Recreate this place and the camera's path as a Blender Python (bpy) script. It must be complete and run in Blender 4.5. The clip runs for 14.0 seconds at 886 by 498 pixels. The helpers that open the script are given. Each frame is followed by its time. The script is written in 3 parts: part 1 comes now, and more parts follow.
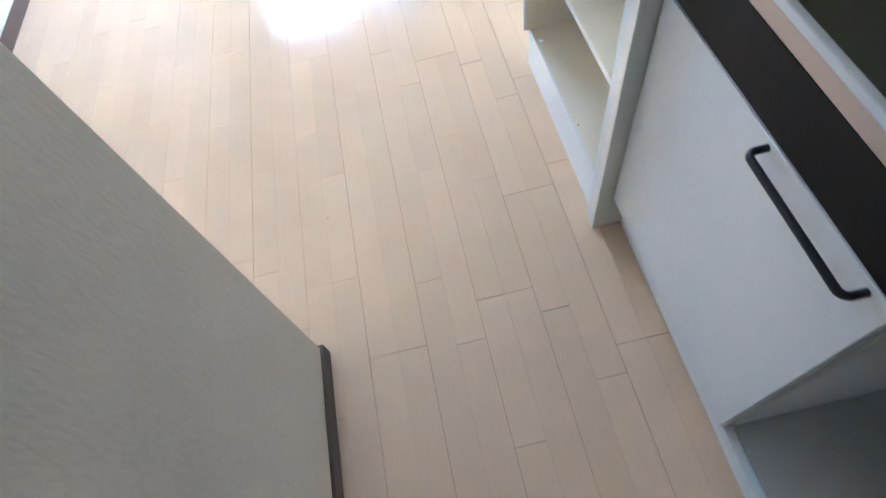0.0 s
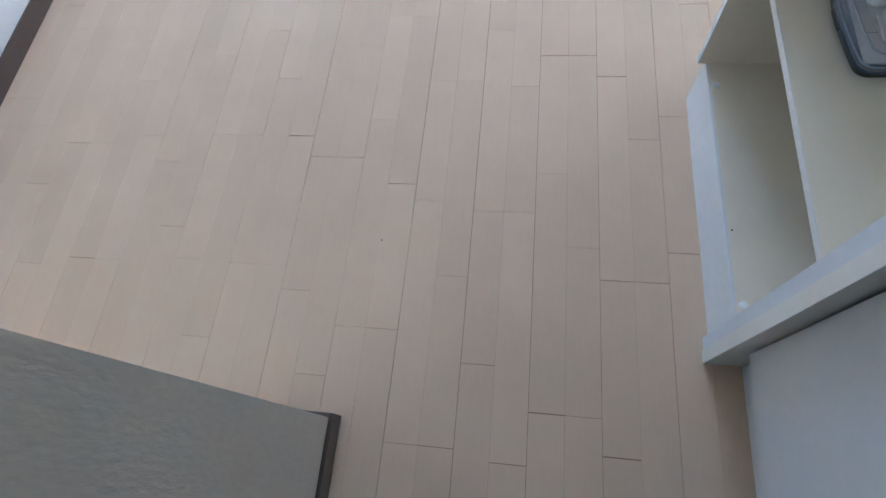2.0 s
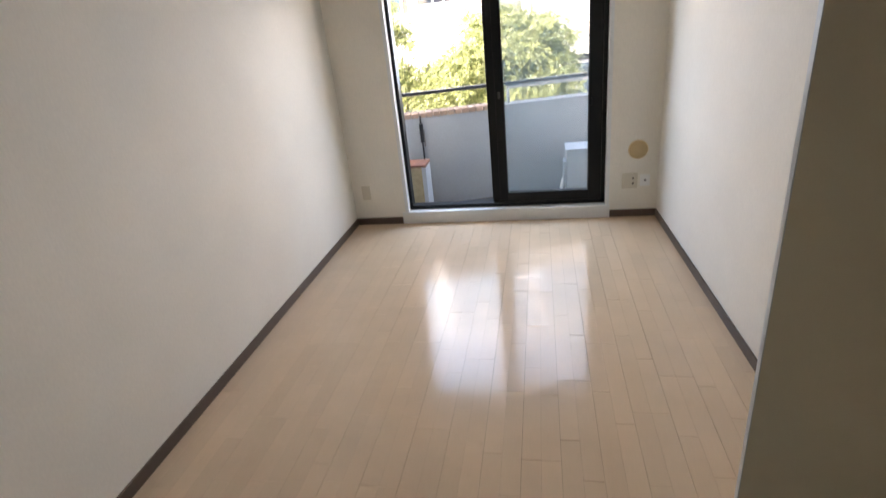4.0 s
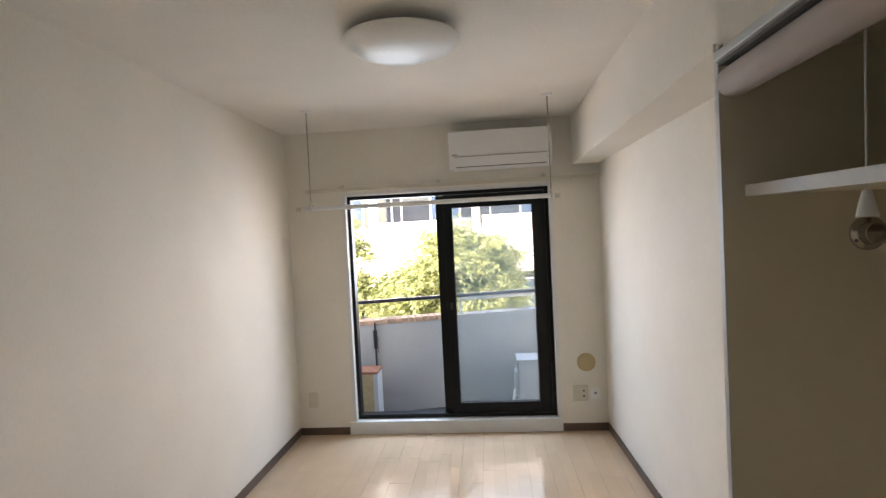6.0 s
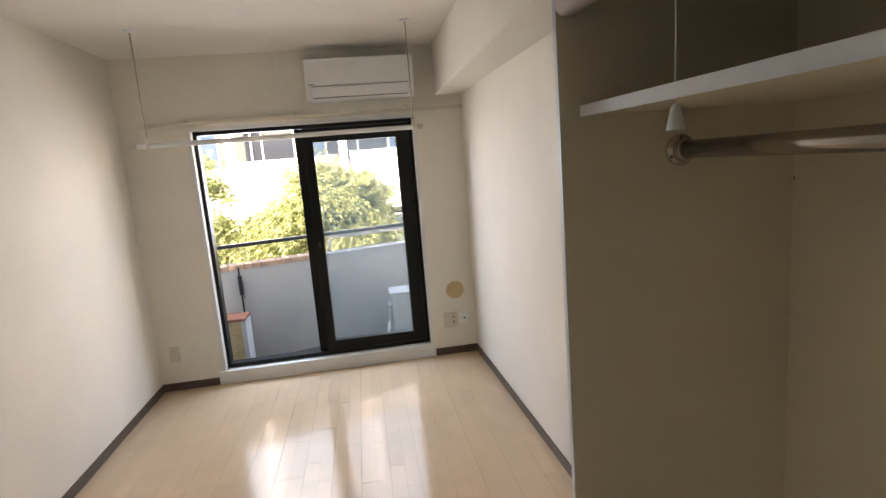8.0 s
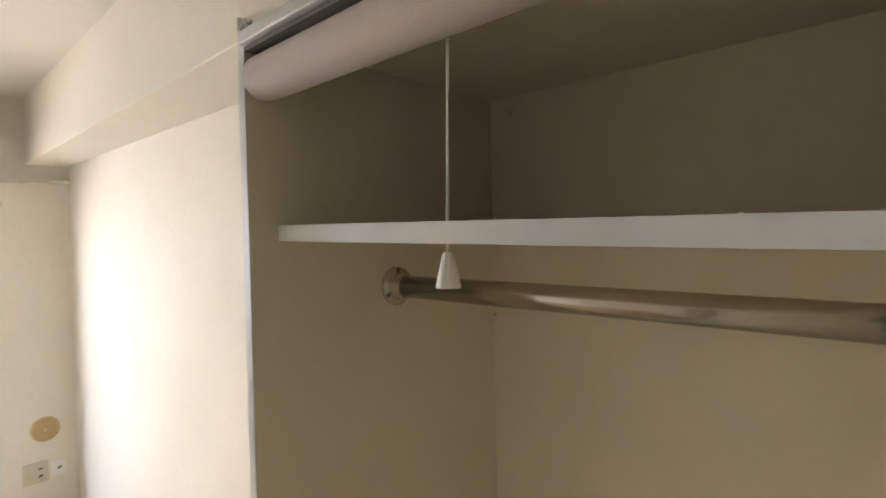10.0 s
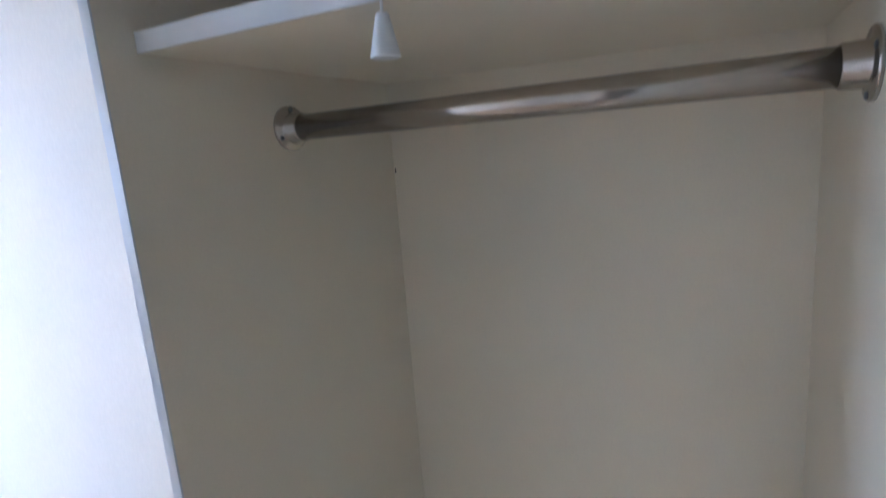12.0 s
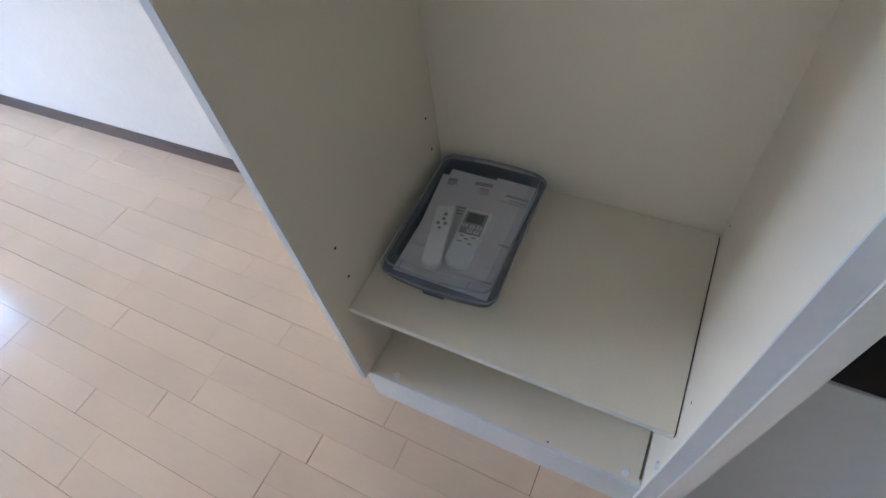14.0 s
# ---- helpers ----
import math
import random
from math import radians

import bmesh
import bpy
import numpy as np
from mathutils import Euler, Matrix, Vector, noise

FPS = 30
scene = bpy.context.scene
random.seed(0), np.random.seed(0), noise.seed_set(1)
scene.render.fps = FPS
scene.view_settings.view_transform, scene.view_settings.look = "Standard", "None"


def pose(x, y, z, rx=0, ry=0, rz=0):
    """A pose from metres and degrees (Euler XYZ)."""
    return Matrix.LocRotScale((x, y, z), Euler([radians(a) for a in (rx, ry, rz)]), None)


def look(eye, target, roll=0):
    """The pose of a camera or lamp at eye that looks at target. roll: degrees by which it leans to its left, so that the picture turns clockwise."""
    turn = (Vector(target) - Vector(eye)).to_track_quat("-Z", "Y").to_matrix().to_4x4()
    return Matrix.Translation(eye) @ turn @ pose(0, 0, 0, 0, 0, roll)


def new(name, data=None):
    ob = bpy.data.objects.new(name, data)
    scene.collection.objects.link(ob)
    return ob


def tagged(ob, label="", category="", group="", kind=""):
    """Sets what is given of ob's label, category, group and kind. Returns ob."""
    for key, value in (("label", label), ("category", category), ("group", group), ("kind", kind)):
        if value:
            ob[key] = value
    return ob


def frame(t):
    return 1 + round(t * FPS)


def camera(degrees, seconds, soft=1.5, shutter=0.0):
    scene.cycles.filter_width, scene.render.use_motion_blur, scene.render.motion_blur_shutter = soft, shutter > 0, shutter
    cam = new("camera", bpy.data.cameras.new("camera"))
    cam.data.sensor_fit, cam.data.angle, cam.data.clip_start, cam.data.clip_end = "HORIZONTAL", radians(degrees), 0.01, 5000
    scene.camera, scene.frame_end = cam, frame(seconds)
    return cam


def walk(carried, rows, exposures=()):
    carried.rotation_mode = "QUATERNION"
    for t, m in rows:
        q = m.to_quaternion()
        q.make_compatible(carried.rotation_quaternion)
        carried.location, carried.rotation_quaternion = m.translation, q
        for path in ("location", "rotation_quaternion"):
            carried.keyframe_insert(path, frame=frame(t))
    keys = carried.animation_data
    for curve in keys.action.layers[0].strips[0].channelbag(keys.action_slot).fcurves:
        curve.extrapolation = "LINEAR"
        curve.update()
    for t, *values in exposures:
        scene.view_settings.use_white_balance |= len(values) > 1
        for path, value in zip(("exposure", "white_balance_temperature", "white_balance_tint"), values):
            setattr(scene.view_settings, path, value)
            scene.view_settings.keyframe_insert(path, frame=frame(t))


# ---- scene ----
cam = camera(80.4, 14.0, soft=1.4, shutter=0.22)
PATH = [
    (0, (1.626, -0.671, 1.272), (1.593, 0.34, -0.453), -15.4),
    (0.5, (1.627, -0.479, 1.243), (1.416, 0.47, -0.506), -17.9),
    (1, (1.645, -0.283, 1.195), (1.324, 0.552, -0.594), -18.6),
    (1.5, (1.616, -0.211, 1.167), (1.325, 0.515, -0.673), -17.7),
    (2, (1.622, -0.213, 1.168), (1.335, 0.528, -0.667), -16.9),
    (2.5, (1.59, -0.187, 1.286), (1.303, 0.834, -0.411), -12.1),
    (3, (1.627, -0.184, 1.379), (1.255, 1.137, -0.075), -10.2),
    (3.2, (1.599, -0.194, 1.42), (1.25, 1.254, 0.085), -8.5),
    (3.5, (1.59, -0.201, 1.487), (1.236, 1.4, 0.342), -7.3),
    (3.8, (1.594, -0.212, 1.537), (1.226, 1.518, 0.603), -6.7),
    (4, (1.608, -0.22, 1.586), (1.231, 1.574, 0.789), -6.1),
    (4.2, (1.602, -0.211, 1.627), (1.226, 1.641, 0.972), -5.7),
    (6.3, (1.614, -0.246, 1.598), (1.541, 1.752, 1.561), -2.6),
    (6.5, (1.622, -0.243, 1.599), (1.634, 1.757, 1.568), -2.7),
    (7, (1.63, -0.237, 1.596), (1.774, 1.757, 1.545), -2.8),
    (7.2, (1.637, -0.233, 1.594), (1.81, 1.757, 1.489), -3.1),
    (9.3, (1.689, -0.051, 1.557), (2.556, 1.689, 1.087), -2.3),
    (9.5, (1.707, 0.001, 1.587), (2.751, 1.669, 1.23), -1.6),
    (10, (1.716, 0.101, 1.642), (3.175, 1.468, 1.587), -1.1),
    (10.5, (1.698, 0.166, 1.656), (3.413, 1.189, 1.756), -2.0),
    (11, (1.69, 0.177, 1.651), (3.466, 1.09, 1.754), -2.5),
    (11.5, (1.7, 0.177, 1.62), (3.477, 1.094, 1.593), -3.4),
    (12, (1.712, 0.192, 1.528), (3.438, 1.126, 1.146), -4.4),
    (12.5, (1.72, 0.205, 1.436), (3.345, 1.112, 0.704), -4.9),
    (13, (1.727, 0.219, 1.35), (3.148, 1.048, 0.212), -6.6),
    (13.5, (1.722, 0.213, 1.3), (2.885, 0.956, -0.148), -8.9),
    (14, (1.716, 0.222, 1.271), (2.707, 0.885, -0.335), -10.2),
]
walk(cam, [(row[0], look(*row[1:])) for row in PATH],
     [(0.0, 5.43, 5600, 16), (0.6, 5.12, 5450, 15), (1.5, 4.78, 5350, 16), (2.4, 4.48, 5050, 14), (3.0, 4.02, 5000, 12), (3.8, 3.64, 6800, 20), (4.2, 3.54, 7500, 22),
      (6.3, 3.50, 7600, 21), (7.2, 3.53, 7600, 21), (9.4, 3.84, 9000, 24), (10.0, 4.38, 8100, 21), (10.6, 4.68, 5900, 22), (12.0, 4.58, 5400, 23), (13.0, 4.44, 5450, 22), (14.0, 4.46, 5650, 20)])

# world and sun: a clear day, the sun stands behind the building
SUN_AZ, SUN_EL = radians(205), radians(44)
world = bpy.data.worlds.new("world")
scene.world = world
world.use_nodes = True
wn = world.node_tree
sky = wn.nodes.new("ShaderNodeTexSky")
sky.sky_type, sky.sun_disc = "NISHITA", False
sky.sun_elevation, sky.sun_rotation = SUN_EL, SUN_AZ
wn.links.new(sky.outputs[0], wn.nodes["Background"].inputs[0])
wn.nodes["Background"].inputs[1].default_value = 0.15
sun = new("sun", bpy.data.lights.new("sun", "SUN"))
sun.data.energy, sun.data.angle, sun.data.color = 5.0, radians(0.5), (1.0, 0.95, 0.88)
sun_from = Vector((math.sin(SUN_AZ) * math.cos(SUN_EL), math.cos(SUN_AZ) * math.cos(SUN_EL), math.sin(SUN_EL)))
sun.matrix_basis = look(sun_from * 50, (0, 0, 0))
# sky light through the open side of the balcony, above its parapet
SKY_LIGHT = 11.0
sky_lamp = new("balcony_daylight", bpy.data.lights.new("balcony_daylight", "AREA"))
sky_lamp.data.shape, sky_lamp.data.size, sky_lamp.data.size_y = "RECTANGLE", 3.2, 1.6
sky_lamp.data.energy, sky_lamp.data.color = SKY_LIGHT, (0.47, 0.71, 1.0)
sky_lamp.matrix_basis = look((1.25, 5.05, 1.85), (1.55, 4.0, 1.85))


# ---- materials
def nodes_of(name):
    mat = bpy.data.materials.new(name)
    mat.use_nodes = True
    nt = mat.node_tree
    return mat, nt, nt.nodes["Principled BSDF"]


def surface(name, color, rough=0.5, metal=0.0, grain=0.06, scale=60.0, bump=0.0, bump_scale=200.0,
            stain=0.05, stain_scale=3.0, stretch=(1, 1, 1), coat=0.0, random_amount=0.0, spec=0.5, relief=0.002):
    """Colour with fine grain and broad unevenness, and fine relief."""
    mat, nt, bs = nodes_of(name)
    geo = nt.nodes.new("ShaderNodeNewGeometry")
    mp = nt.nodes.new("ShaderNodeMapping")
    mp.inputs["Scale"].default_value = stretch
    nt.links.new(geo.outputs["Position"], mp.inputs["Vector"])
    fine = nt.nodes.new("ShaderNodeTexNoise")
    fine.inputs["Scale"].default_value, fine.inputs["Detail"].default_value = scale, 4
    nt.links.new(mp.outputs[0], fine.inputs["Vector"])
    broad = nt.nodes.new("ShaderNodeTexNoise")
    broad.inputs["Scale"].default_value, broad.inputs["Detail"].default_value = stain_scale, 5
    nt.links.new(geo.outputs["Position"], broad.inputs["Vector"])
    value = None
    for tex, amount in ((fine, grain), (broad, stain)):
        r = nt.nodes.new("ShaderNodeMapRange")
        r.inputs["From Min"].default_value, r.inputs["From Max"].default_value = 0.25, 0.75
        r.inputs["To Min"].default_value, r.inputs["To Max"].default_value = 1 - amount, 1 + amount
        nt.links.new(tex.outputs[0], r.inputs["Value"])
        if value is None:
            value = r.outputs[0]
        else:
            mul = nt.nodes.new("ShaderNodeMath")
            mul.operation = "MULTIPLY"
            nt.links.new(value, mul.inputs[0])
            nt.links.new(r.outputs[0], mul.inputs[1])
            value = mul.outputs[0]
    if random_amount:
        info = nt.nodes.new("ShaderNodeObjectInfo")
        r = nt.nodes.new("ShaderNodeMapRange")
        r.inputs["To Min"].default_value, r.inputs["To Max"].default_value = 1 - random_amount, 1 + random_amount
        nt.links.new(info.outputs["Random"], r.inputs["Value"])
        mul = nt.nodes.new("ShaderNodeMath")
        mul.operation = "MULTIPLY"
        nt.links.new(value, mul.inputs[0])
        nt.links.new(r.outputs[0], mul.inputs[1])
        value = mul.outputs[0]
    hsv = nt.nodes.new("ShaderNodeHueSaturation")
    hsv.inputs["Color"].default_value = (*color, 1)
    nt.links.new(value, hsv.inputs["Value"])
    nt.links.new(hsv.outputs[0], bs.inputs["Base Color"])
    bs.inputs["Roughness"].default_value, bs.inputs["Metallic"].default_value = rough, metal
    bs.inputs["Coat Weight"].default_value, bs.inputs["Coat Roughness"].default_value = coat, 0.08
    bs.inputs["Specular IOR Level"].default_value = spec
    if bump:
        bt = nt.nodes.new("ShaderNodeTexNoise")
        bt.inputs["Scale"].default_value, bt.inputs["Detail"].default_value = bump_scale, 3
        nt.links.new(mp.outputs[0], bt.inputs["Vector"])
        bn = nt.nodes.new("ShaderNodeBump")
        bn.inputs["Strength"].default_value, bn.inputs["Distance"].default_value = bump, relief
        nt.links.new(bt.outputs[0], bn.inputs["Height"])
        nt.links.new(bn.outputs[0], bs.inputs["Normal"])
    return mat


def clear(name, color, alpha=0.1, rough=0.02):
    """A thin clear sheet: mostly see-through, with a gloss."""
    mat, nt, bs = nodes_of(name)
    bs.inputs["Base Color"].default_value = (*color, 1)
    bs.inputs["Roughness"].default_value, bs.inputs["Alpha"].default_value = rough, alpha
    return mat


# coarser weave; the passage's warm light is put into its beige colour
WOVEN_WALL = surface("woven_wallpaper", (0.82, 0.72, 0.585), 0.8, grain=0.05, scale=90, bump=0.45, bump_scale=95, stain=0.05, stretch=(1, 1.6, 0.6), relief=0.0018)
PAPER_WALL = surface("wallpaper", (0.85, 0.80, 0.71), 0.75, grain=0.03, scale=120, bump=0.24, bump_scale=220, stain=0.03, stretch=(1, 1, 0.35))
CEILING = surface("ceiling_paper", (0.88, 0.83, 0.755), 0.8, grain=0.03, bump=0.3, bump_scale=220, stain=0.03)
PLANK = surface("floor_plank", (0.70, 0.51, 0.345), 0.13, grain=0.02, scale=30, stain=0.05, stain_scale=4, stretch=(6, 0.5, 1),
                bump=0.02, bump_scale=40, random_amount=0.032, coat=0.0, spec=0.30)
JOINT = surface("floor_joint", (0.26, 0.155, 0.09), 0.8)
SKIRT = surface("baseboard_vinyl", (0.125, 0.082, 0.058), 0.5, grain=0.08)
MELAMINE = surface("cream_melamine", (0.88, 0.785, 0.62), 0.42, grain=0.02, scale=300, stain=0.04, stain_scale=2.5)
EDGE = surface("white_edging", (0.72, 0.73, 0.73), 0.4, grain=0.02)
CREAM_EDGE = surface("cream_edging", (0.80, 0.765, 0.69), 0.4, grain=0.02)
WHITE_PAINT = surface("white_painted_wood", (0.78, 0.78, 0.76), 0.5, grain=0.03, bump=0.05)
STEEL = surface("brushed_steel", (0.50, 0.46, 0.42), 0.22, metal=1.0, grain=0.08, scale=80, stretch=(8, 0.4, 8))
SCREEN = surface("roll_screen_cloth", (0.60, 0.52, 0.49), 0.8, grain=0.05, scale=500, bump=0.15, bump_scale=700)
ALU = surface("white_aluminium", (0.66, 0.68, 0.68), 0.4, metal=0.3, grain=0.02)
DARK_GAP = surface("dark_felt", (0.045, 0.045, 0.045), 0.8)
PLASTIC = surface("white_plastic", (0.87, 0.865, 0.85), 0.35, grain=0.02, stain=0.02)
CREAM = surface("cream_plastic", (0.68, 0.62, 0.51), 0.45, grain=0.02)
VENT_RING = surface("brown_plastic_ring", (0.38, 0.24, 0.10), 0.5)
ROD = surface("beige_metal_rod", (0.46, 0.40, 0.31), 0.4, metal=0.2)
YELLOWED = surface("yellowed_plastic", (0.74, 0.57, 0.32), 0.5, grain=0.06)
FRAME_BLACK = surface("black_aluminium", (0.004, 0.004, 0.004), 0.42, metal=0.0, grain=0.05, spec=0.3)
AC_GREY = surface("pale_grey_plastic", (0.42, 0.41, 0.39), 0.5)
GREY_PLASTIC = surface("grey_plastic", (0.15, 0.145, 0.14), 0.5)
GLASS = clear("window_glass", (0.40, 0.56, 0.63), 0.11, 0.0)
DOOR_WHITE = surface("white_cabinet_door", (0.74, 0.745, 0.74), 0.38, grain=0.02, stain=0.03)
CARCASS = surface("grey_cabinet_board", (0.70, 0.69, 0.66), 0.55, grain=0.03)
DARK_BAND = surface("dark_brown_laminate", (0.009, 0.007, 0.006), 0.55, grain=0.1, spec=0.2)
BLACK_METAL = surface("black_metal", (0.012, 0.013, 0.016), 0.3, grain=0.05)
WORKTOP_EDGE = surface("beige_worktop_edge", (0.60, 0.46, 0.36), 0.4, grain=0.04)
STAINLESS = surface("stainless_top", (0.16, 0.15, 0.115), 0.32, metal=0.8, grain=0.1, stretch=(8, 0.5, 1))
LID = clear("clear_lid", (0.75, 0.77, 0.82), 0.035, 0.12)
BEAD = clear("pale_clear_glint", (0.52, 0.57, 0.62), 0.5, 0.2)
FROST = clear("frosted_plastic", (0.41, 0.45, 0.52), 0.34, 0.25)
NAVY = surface("smoky_navy_plastic", (0.045, 0.055, 0.075), 0.25, grain=0.05)
GREY_FACE = surface("grey_face", (0.30, 0.30, 0.30), 0.5)
PAPER = surface("paper", (0.74, 0.70, 0.70), 0.8, grain=0.02)
INK = surface("grey_print", (0.30, 0.30, 0.31), 0.7)
LCD = surface("lcd_grey", (0.07, 0.075, 0.065), 0.2)
HOLE = surface("hole_black", (0.01, 0.01, 0.01), 0.9)
# whitish render, painted blue-grey to carry the balcony's shade
RENDER_SHADED = surface("shaded_balcony_render", (0.27, 0.285, 0.30), 0.85, grain=0.06, scale=90, bump=0.3, bump_scale=120, stain=0.07, stain_scale=1.8)
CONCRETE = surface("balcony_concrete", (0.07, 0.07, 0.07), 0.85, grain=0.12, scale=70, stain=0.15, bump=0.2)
BRICK = surface("brown_brick_tile", (0.30, 0.20, 0.145), 0.7, grain=0.15, scale=120, random_amount=0.15, bump=0.3)
RUST = surface("rusty_metal", (0.20, 0.085, 0.055), 0.85, grain=0.3, scale=40, bump=0.3)
WEATHERED = surface("weathered_board", (0.34, 0.26, 0.15), 0.8, grain=0.15, scale=25, stain=0.25, stain_scale=5, bump=0.2)
# white paint greyed: the shade on the balcony is in this colour
UNIT_SHADED = surface("shaded_unit_paint", (0.37, 0.39, 0.41), 0.5, grain=0.03, stain=0.06)
FACADE = surface("white_facade", (0.70, 0.69, 0.67), 0.8, grain=0.03, scale=20, stain=0.05, stain_scale=0.6)
# wall in the balcony recess: the shade there is put into this dark colour
FACADE_SHADED = surface("shaded_facade", (0.065, 0.067, 0.072), 0.8, grain=0.05, scale=20, stain=0.08, stain_scale=0.6)
FAR_GLASS = surface("far_window_glass", (0.05, 0.06, 0.07), 0.08, grain=0.05, spec=0.6)
# pale blue curtains, their colour darkened for the shade of the recess
FAR_CURTAIN = surface("shaded_blue_curtain", (0.10, 0.15, 0.22), 0.8, grain=0.12, scale=3, stretch=(14, 1, 0.2))
# unseen ground, kept pale so that sunlight bounces up to the ceiling
BOUNCE_GROUND = surface("pale_bounce_ground", (0.44, 0.42, 0.39), 0.9, grain=0.1, scale=30, stain=0.12, stain_scale=0.3)
BARK = surface("bark", (0.12, 0.085, 0.06), 0.9, grain=0.3, scale=20, bump=0.5, bump_scale=30)


def foliage():
    mat, nt, bs = nodes_of("leaf")
    geo = nt.nodes.new("ShaderNodeNewGeometry")
    ramp = nt.nodes.new("ShaderNodeValToRGB")
    ramp.color_ramp.elements[0].color = (0.065, 0.095, 0.028, 1)
    ramp.color_ramp.elements[1].color = (0.24, 0.26, 0.095, 1)
    nt.links.new(geo.outputs["Random Per Island"], ramp.inputs[0])
    nt.links.new(ramp.outputs[0], bs.inputs["Base Color"])
    bs.inputs["Roughness"].default_value = 0.5
    tr = nt.nodes.new("ShaderNodeBsdfTranslucent")
    nt.links.new(ramp.outputs[0], tr.inputs["Color"])
    mix = nt.nodes.new("ShaderNodeMixShader")
    mix.inputs[0].default_value = 0.4
    nt.links.new(bs.outputs[0], mix.inputs[1])
    nt.links.new(tr.outputs[0], mix.inputs[2])
    nt.links.new(mix.outputs[0], nt.nodes["Material Output"].inputs[0])
    return mat


LEAF = foliage()


# ---- mesh helpers
def slab(bm, x0, x1, y0, y1, z0, z1, bevel=0.0, segments=2):
    made = bmesh.ops.create_cube(bm, size=1.0)["verts"]
    for v in made:
        v.co = Vector(((x0 + x1) / 2 + v.co.x * (x1 - x0), (y0 + y1) / 2 + v.co.y * (y1 - y0), (z0 + z1) / 2 + v.co.z * (z1 - z0)))
    if bevel:
        edges = list({e for v in made for e in v.link_edges})
        bmesh.ops.bevel(bm, geom=edges, offset=bevel, segments=segments, affect="EDGES", profile=0.5)
    return bm


def box(*dims, bevel=0.0, segments=2):
    return slab(bmesh.new(), *dims, bevel=bevel, segments=segments)


def boxes(*many, bevel=0.0):
    bm = bmesh.new()
    for dims in many:
        slab(bm, *dims, bevel=bevel)
    return bm


def lathe(bm, profile, m, steps=32):
    """Turn a profile of (radius, height) round the z axis of m."""
    rings = []
    for r, h in profile:
        rings.append([bm.verts.new(m @ Vector((r * math.cos(2 * math.pi * i / steps), r * math.sin(2 * math.pi * i / steps), h))) for i in range(steps)])
    for a, b in zip(rings, rings[1:]):
        for i in range(steps):
            f = bm.faces.new((a[i], a[(i + 1) % steps], b[(i + 1) % steps], b[i]))
            f.smooth = True
    bm.faces.new(reversed(rings[0]))
    bm.faces.new(rings[-1])
    bmesh.ops.recalc_face_normals(bm, faces=bm.faces)
    return bm


def tube(bm, points, radius, steps=12):
    """A round bar along a line of points."""
    pts = [Vector(p) for p in points]
    rings = []
    for i, p in enumerate(pts):
        d = (pts[min(i + 1, len(pts) - 1)] - pts[max(i - 1, 0)]).normalized()
        q = d.to_track_quat("Z", "Y").to_matrix()
        rings.append([bm.verts.new(p + q @ Vector((radius * math.cos(2 * math.pi * k / steps), radius * math.sin(2 * math.pi * k / steps), 0))) for k in range(steps)])
    for a, b in zip(rings, rings[1:]):
        best = min(range(steps), key=lambda s: (a[0].co - b[s].co).length)
        for k in range(steps):
            f = bm.faces.new((a[k], a[(k + 1) % steps], b[(k + 1 + best) % steps], b[(k + best) % steps]))
            f.smooth = True
    bm.faces.new(rings[0])
    bm.faces.new(rings[-1])
    bmesh.ops.recalc_face_normals(bm, faces=bm.faces)
    return bm


ALONG_Y = Euler((radians(-90), 0, 0)).to_matrix().to_4x4()
TOWARD_MINUS_Y = Euler((radians(90), 0, 0)).to_matrix().to_4x4()


def mesh_of(name, bm, material):
    me = bpy.data.meshes.new(name)
    bm.to_mesh(me)
    bm.free()
    me.materials.append(material)
    return me


def part(name, bm, material, parent, label=""):
    ob = new(name, mesh_of(name, bm, material))
    ob.parent = parent
    if parent.parent is None:
        ob.matrix_parent_inverse = parent.matrix_basis.inverted()
    if label:
        ob["label"] = label
    return ob


def thing(name, base, label, category, group="", kind=""):
    ob = new(name)
    ob.empty_display_size = 0.05
    ob.matrix_basis = Matrix.Translation(base)
    return tagged(ob, label, category, group, kind)


def structure(name, bm, material, label, category):
    return tagged(new(name, mesh_of(name, bm, material)), label, category, kind="structure")


# ---- plan (metres): x to the right, y towards the balcony, z up
W, D, H = 2.495, 3.92, 2.465            # room width, window wall, ceiling
CX, CY = 1.245, -0.155                # outer corner of the passage wall
BACK = -2.6                           # closed end of the passage
FX, FL, FR = 2.018, 0.693, 0.081      # closet: front plane, inner faces
CT, CB = 1.882, 0.146                 # closet: inner top and bottom
WX0, WX1, WZ0, WZ1 = 0.478, 2.099, 0.108, 1.940   # window frame, outside

# ---- large structure
floor = structure("floor", box(-0.1, W + 0.25, BACK - 0.1, D + 0.15, -0.12, -0.004), JOINT, "pale maple strip flooring with a waxed sheen", "floor")
structure("ceiling", box(-0.1, W + 0.25, BACK - 0.1, D, H, H + 0.15), CEILING, "flat white papered ceiling", "ceiling")
structure("wall_left", box(-0.12, 0.0, CY - 0.1, D, 0, H), PAPER_WALL, "white textured wallpaper wall", "wall")
SKEW = 0.025


def askew(bm):
    """Turn along the slightly askew wall."""
    for v in bm.verts:
        v.co.x += SKEW * (D - v.co.y)
    return bm


structure("wall_right", askew(box(W - 0.006, W + 0.12, FL + 0.0145, D, 0, H)), PAPER_WALL, "white textured wallpaper wall", "wall")
structure("wall_closet_back", box(W, W + 0.15, BACK, FL + 0.0142, 0, H), PAPER_WALL, "plain wall behind closet and kitchen", "wall")
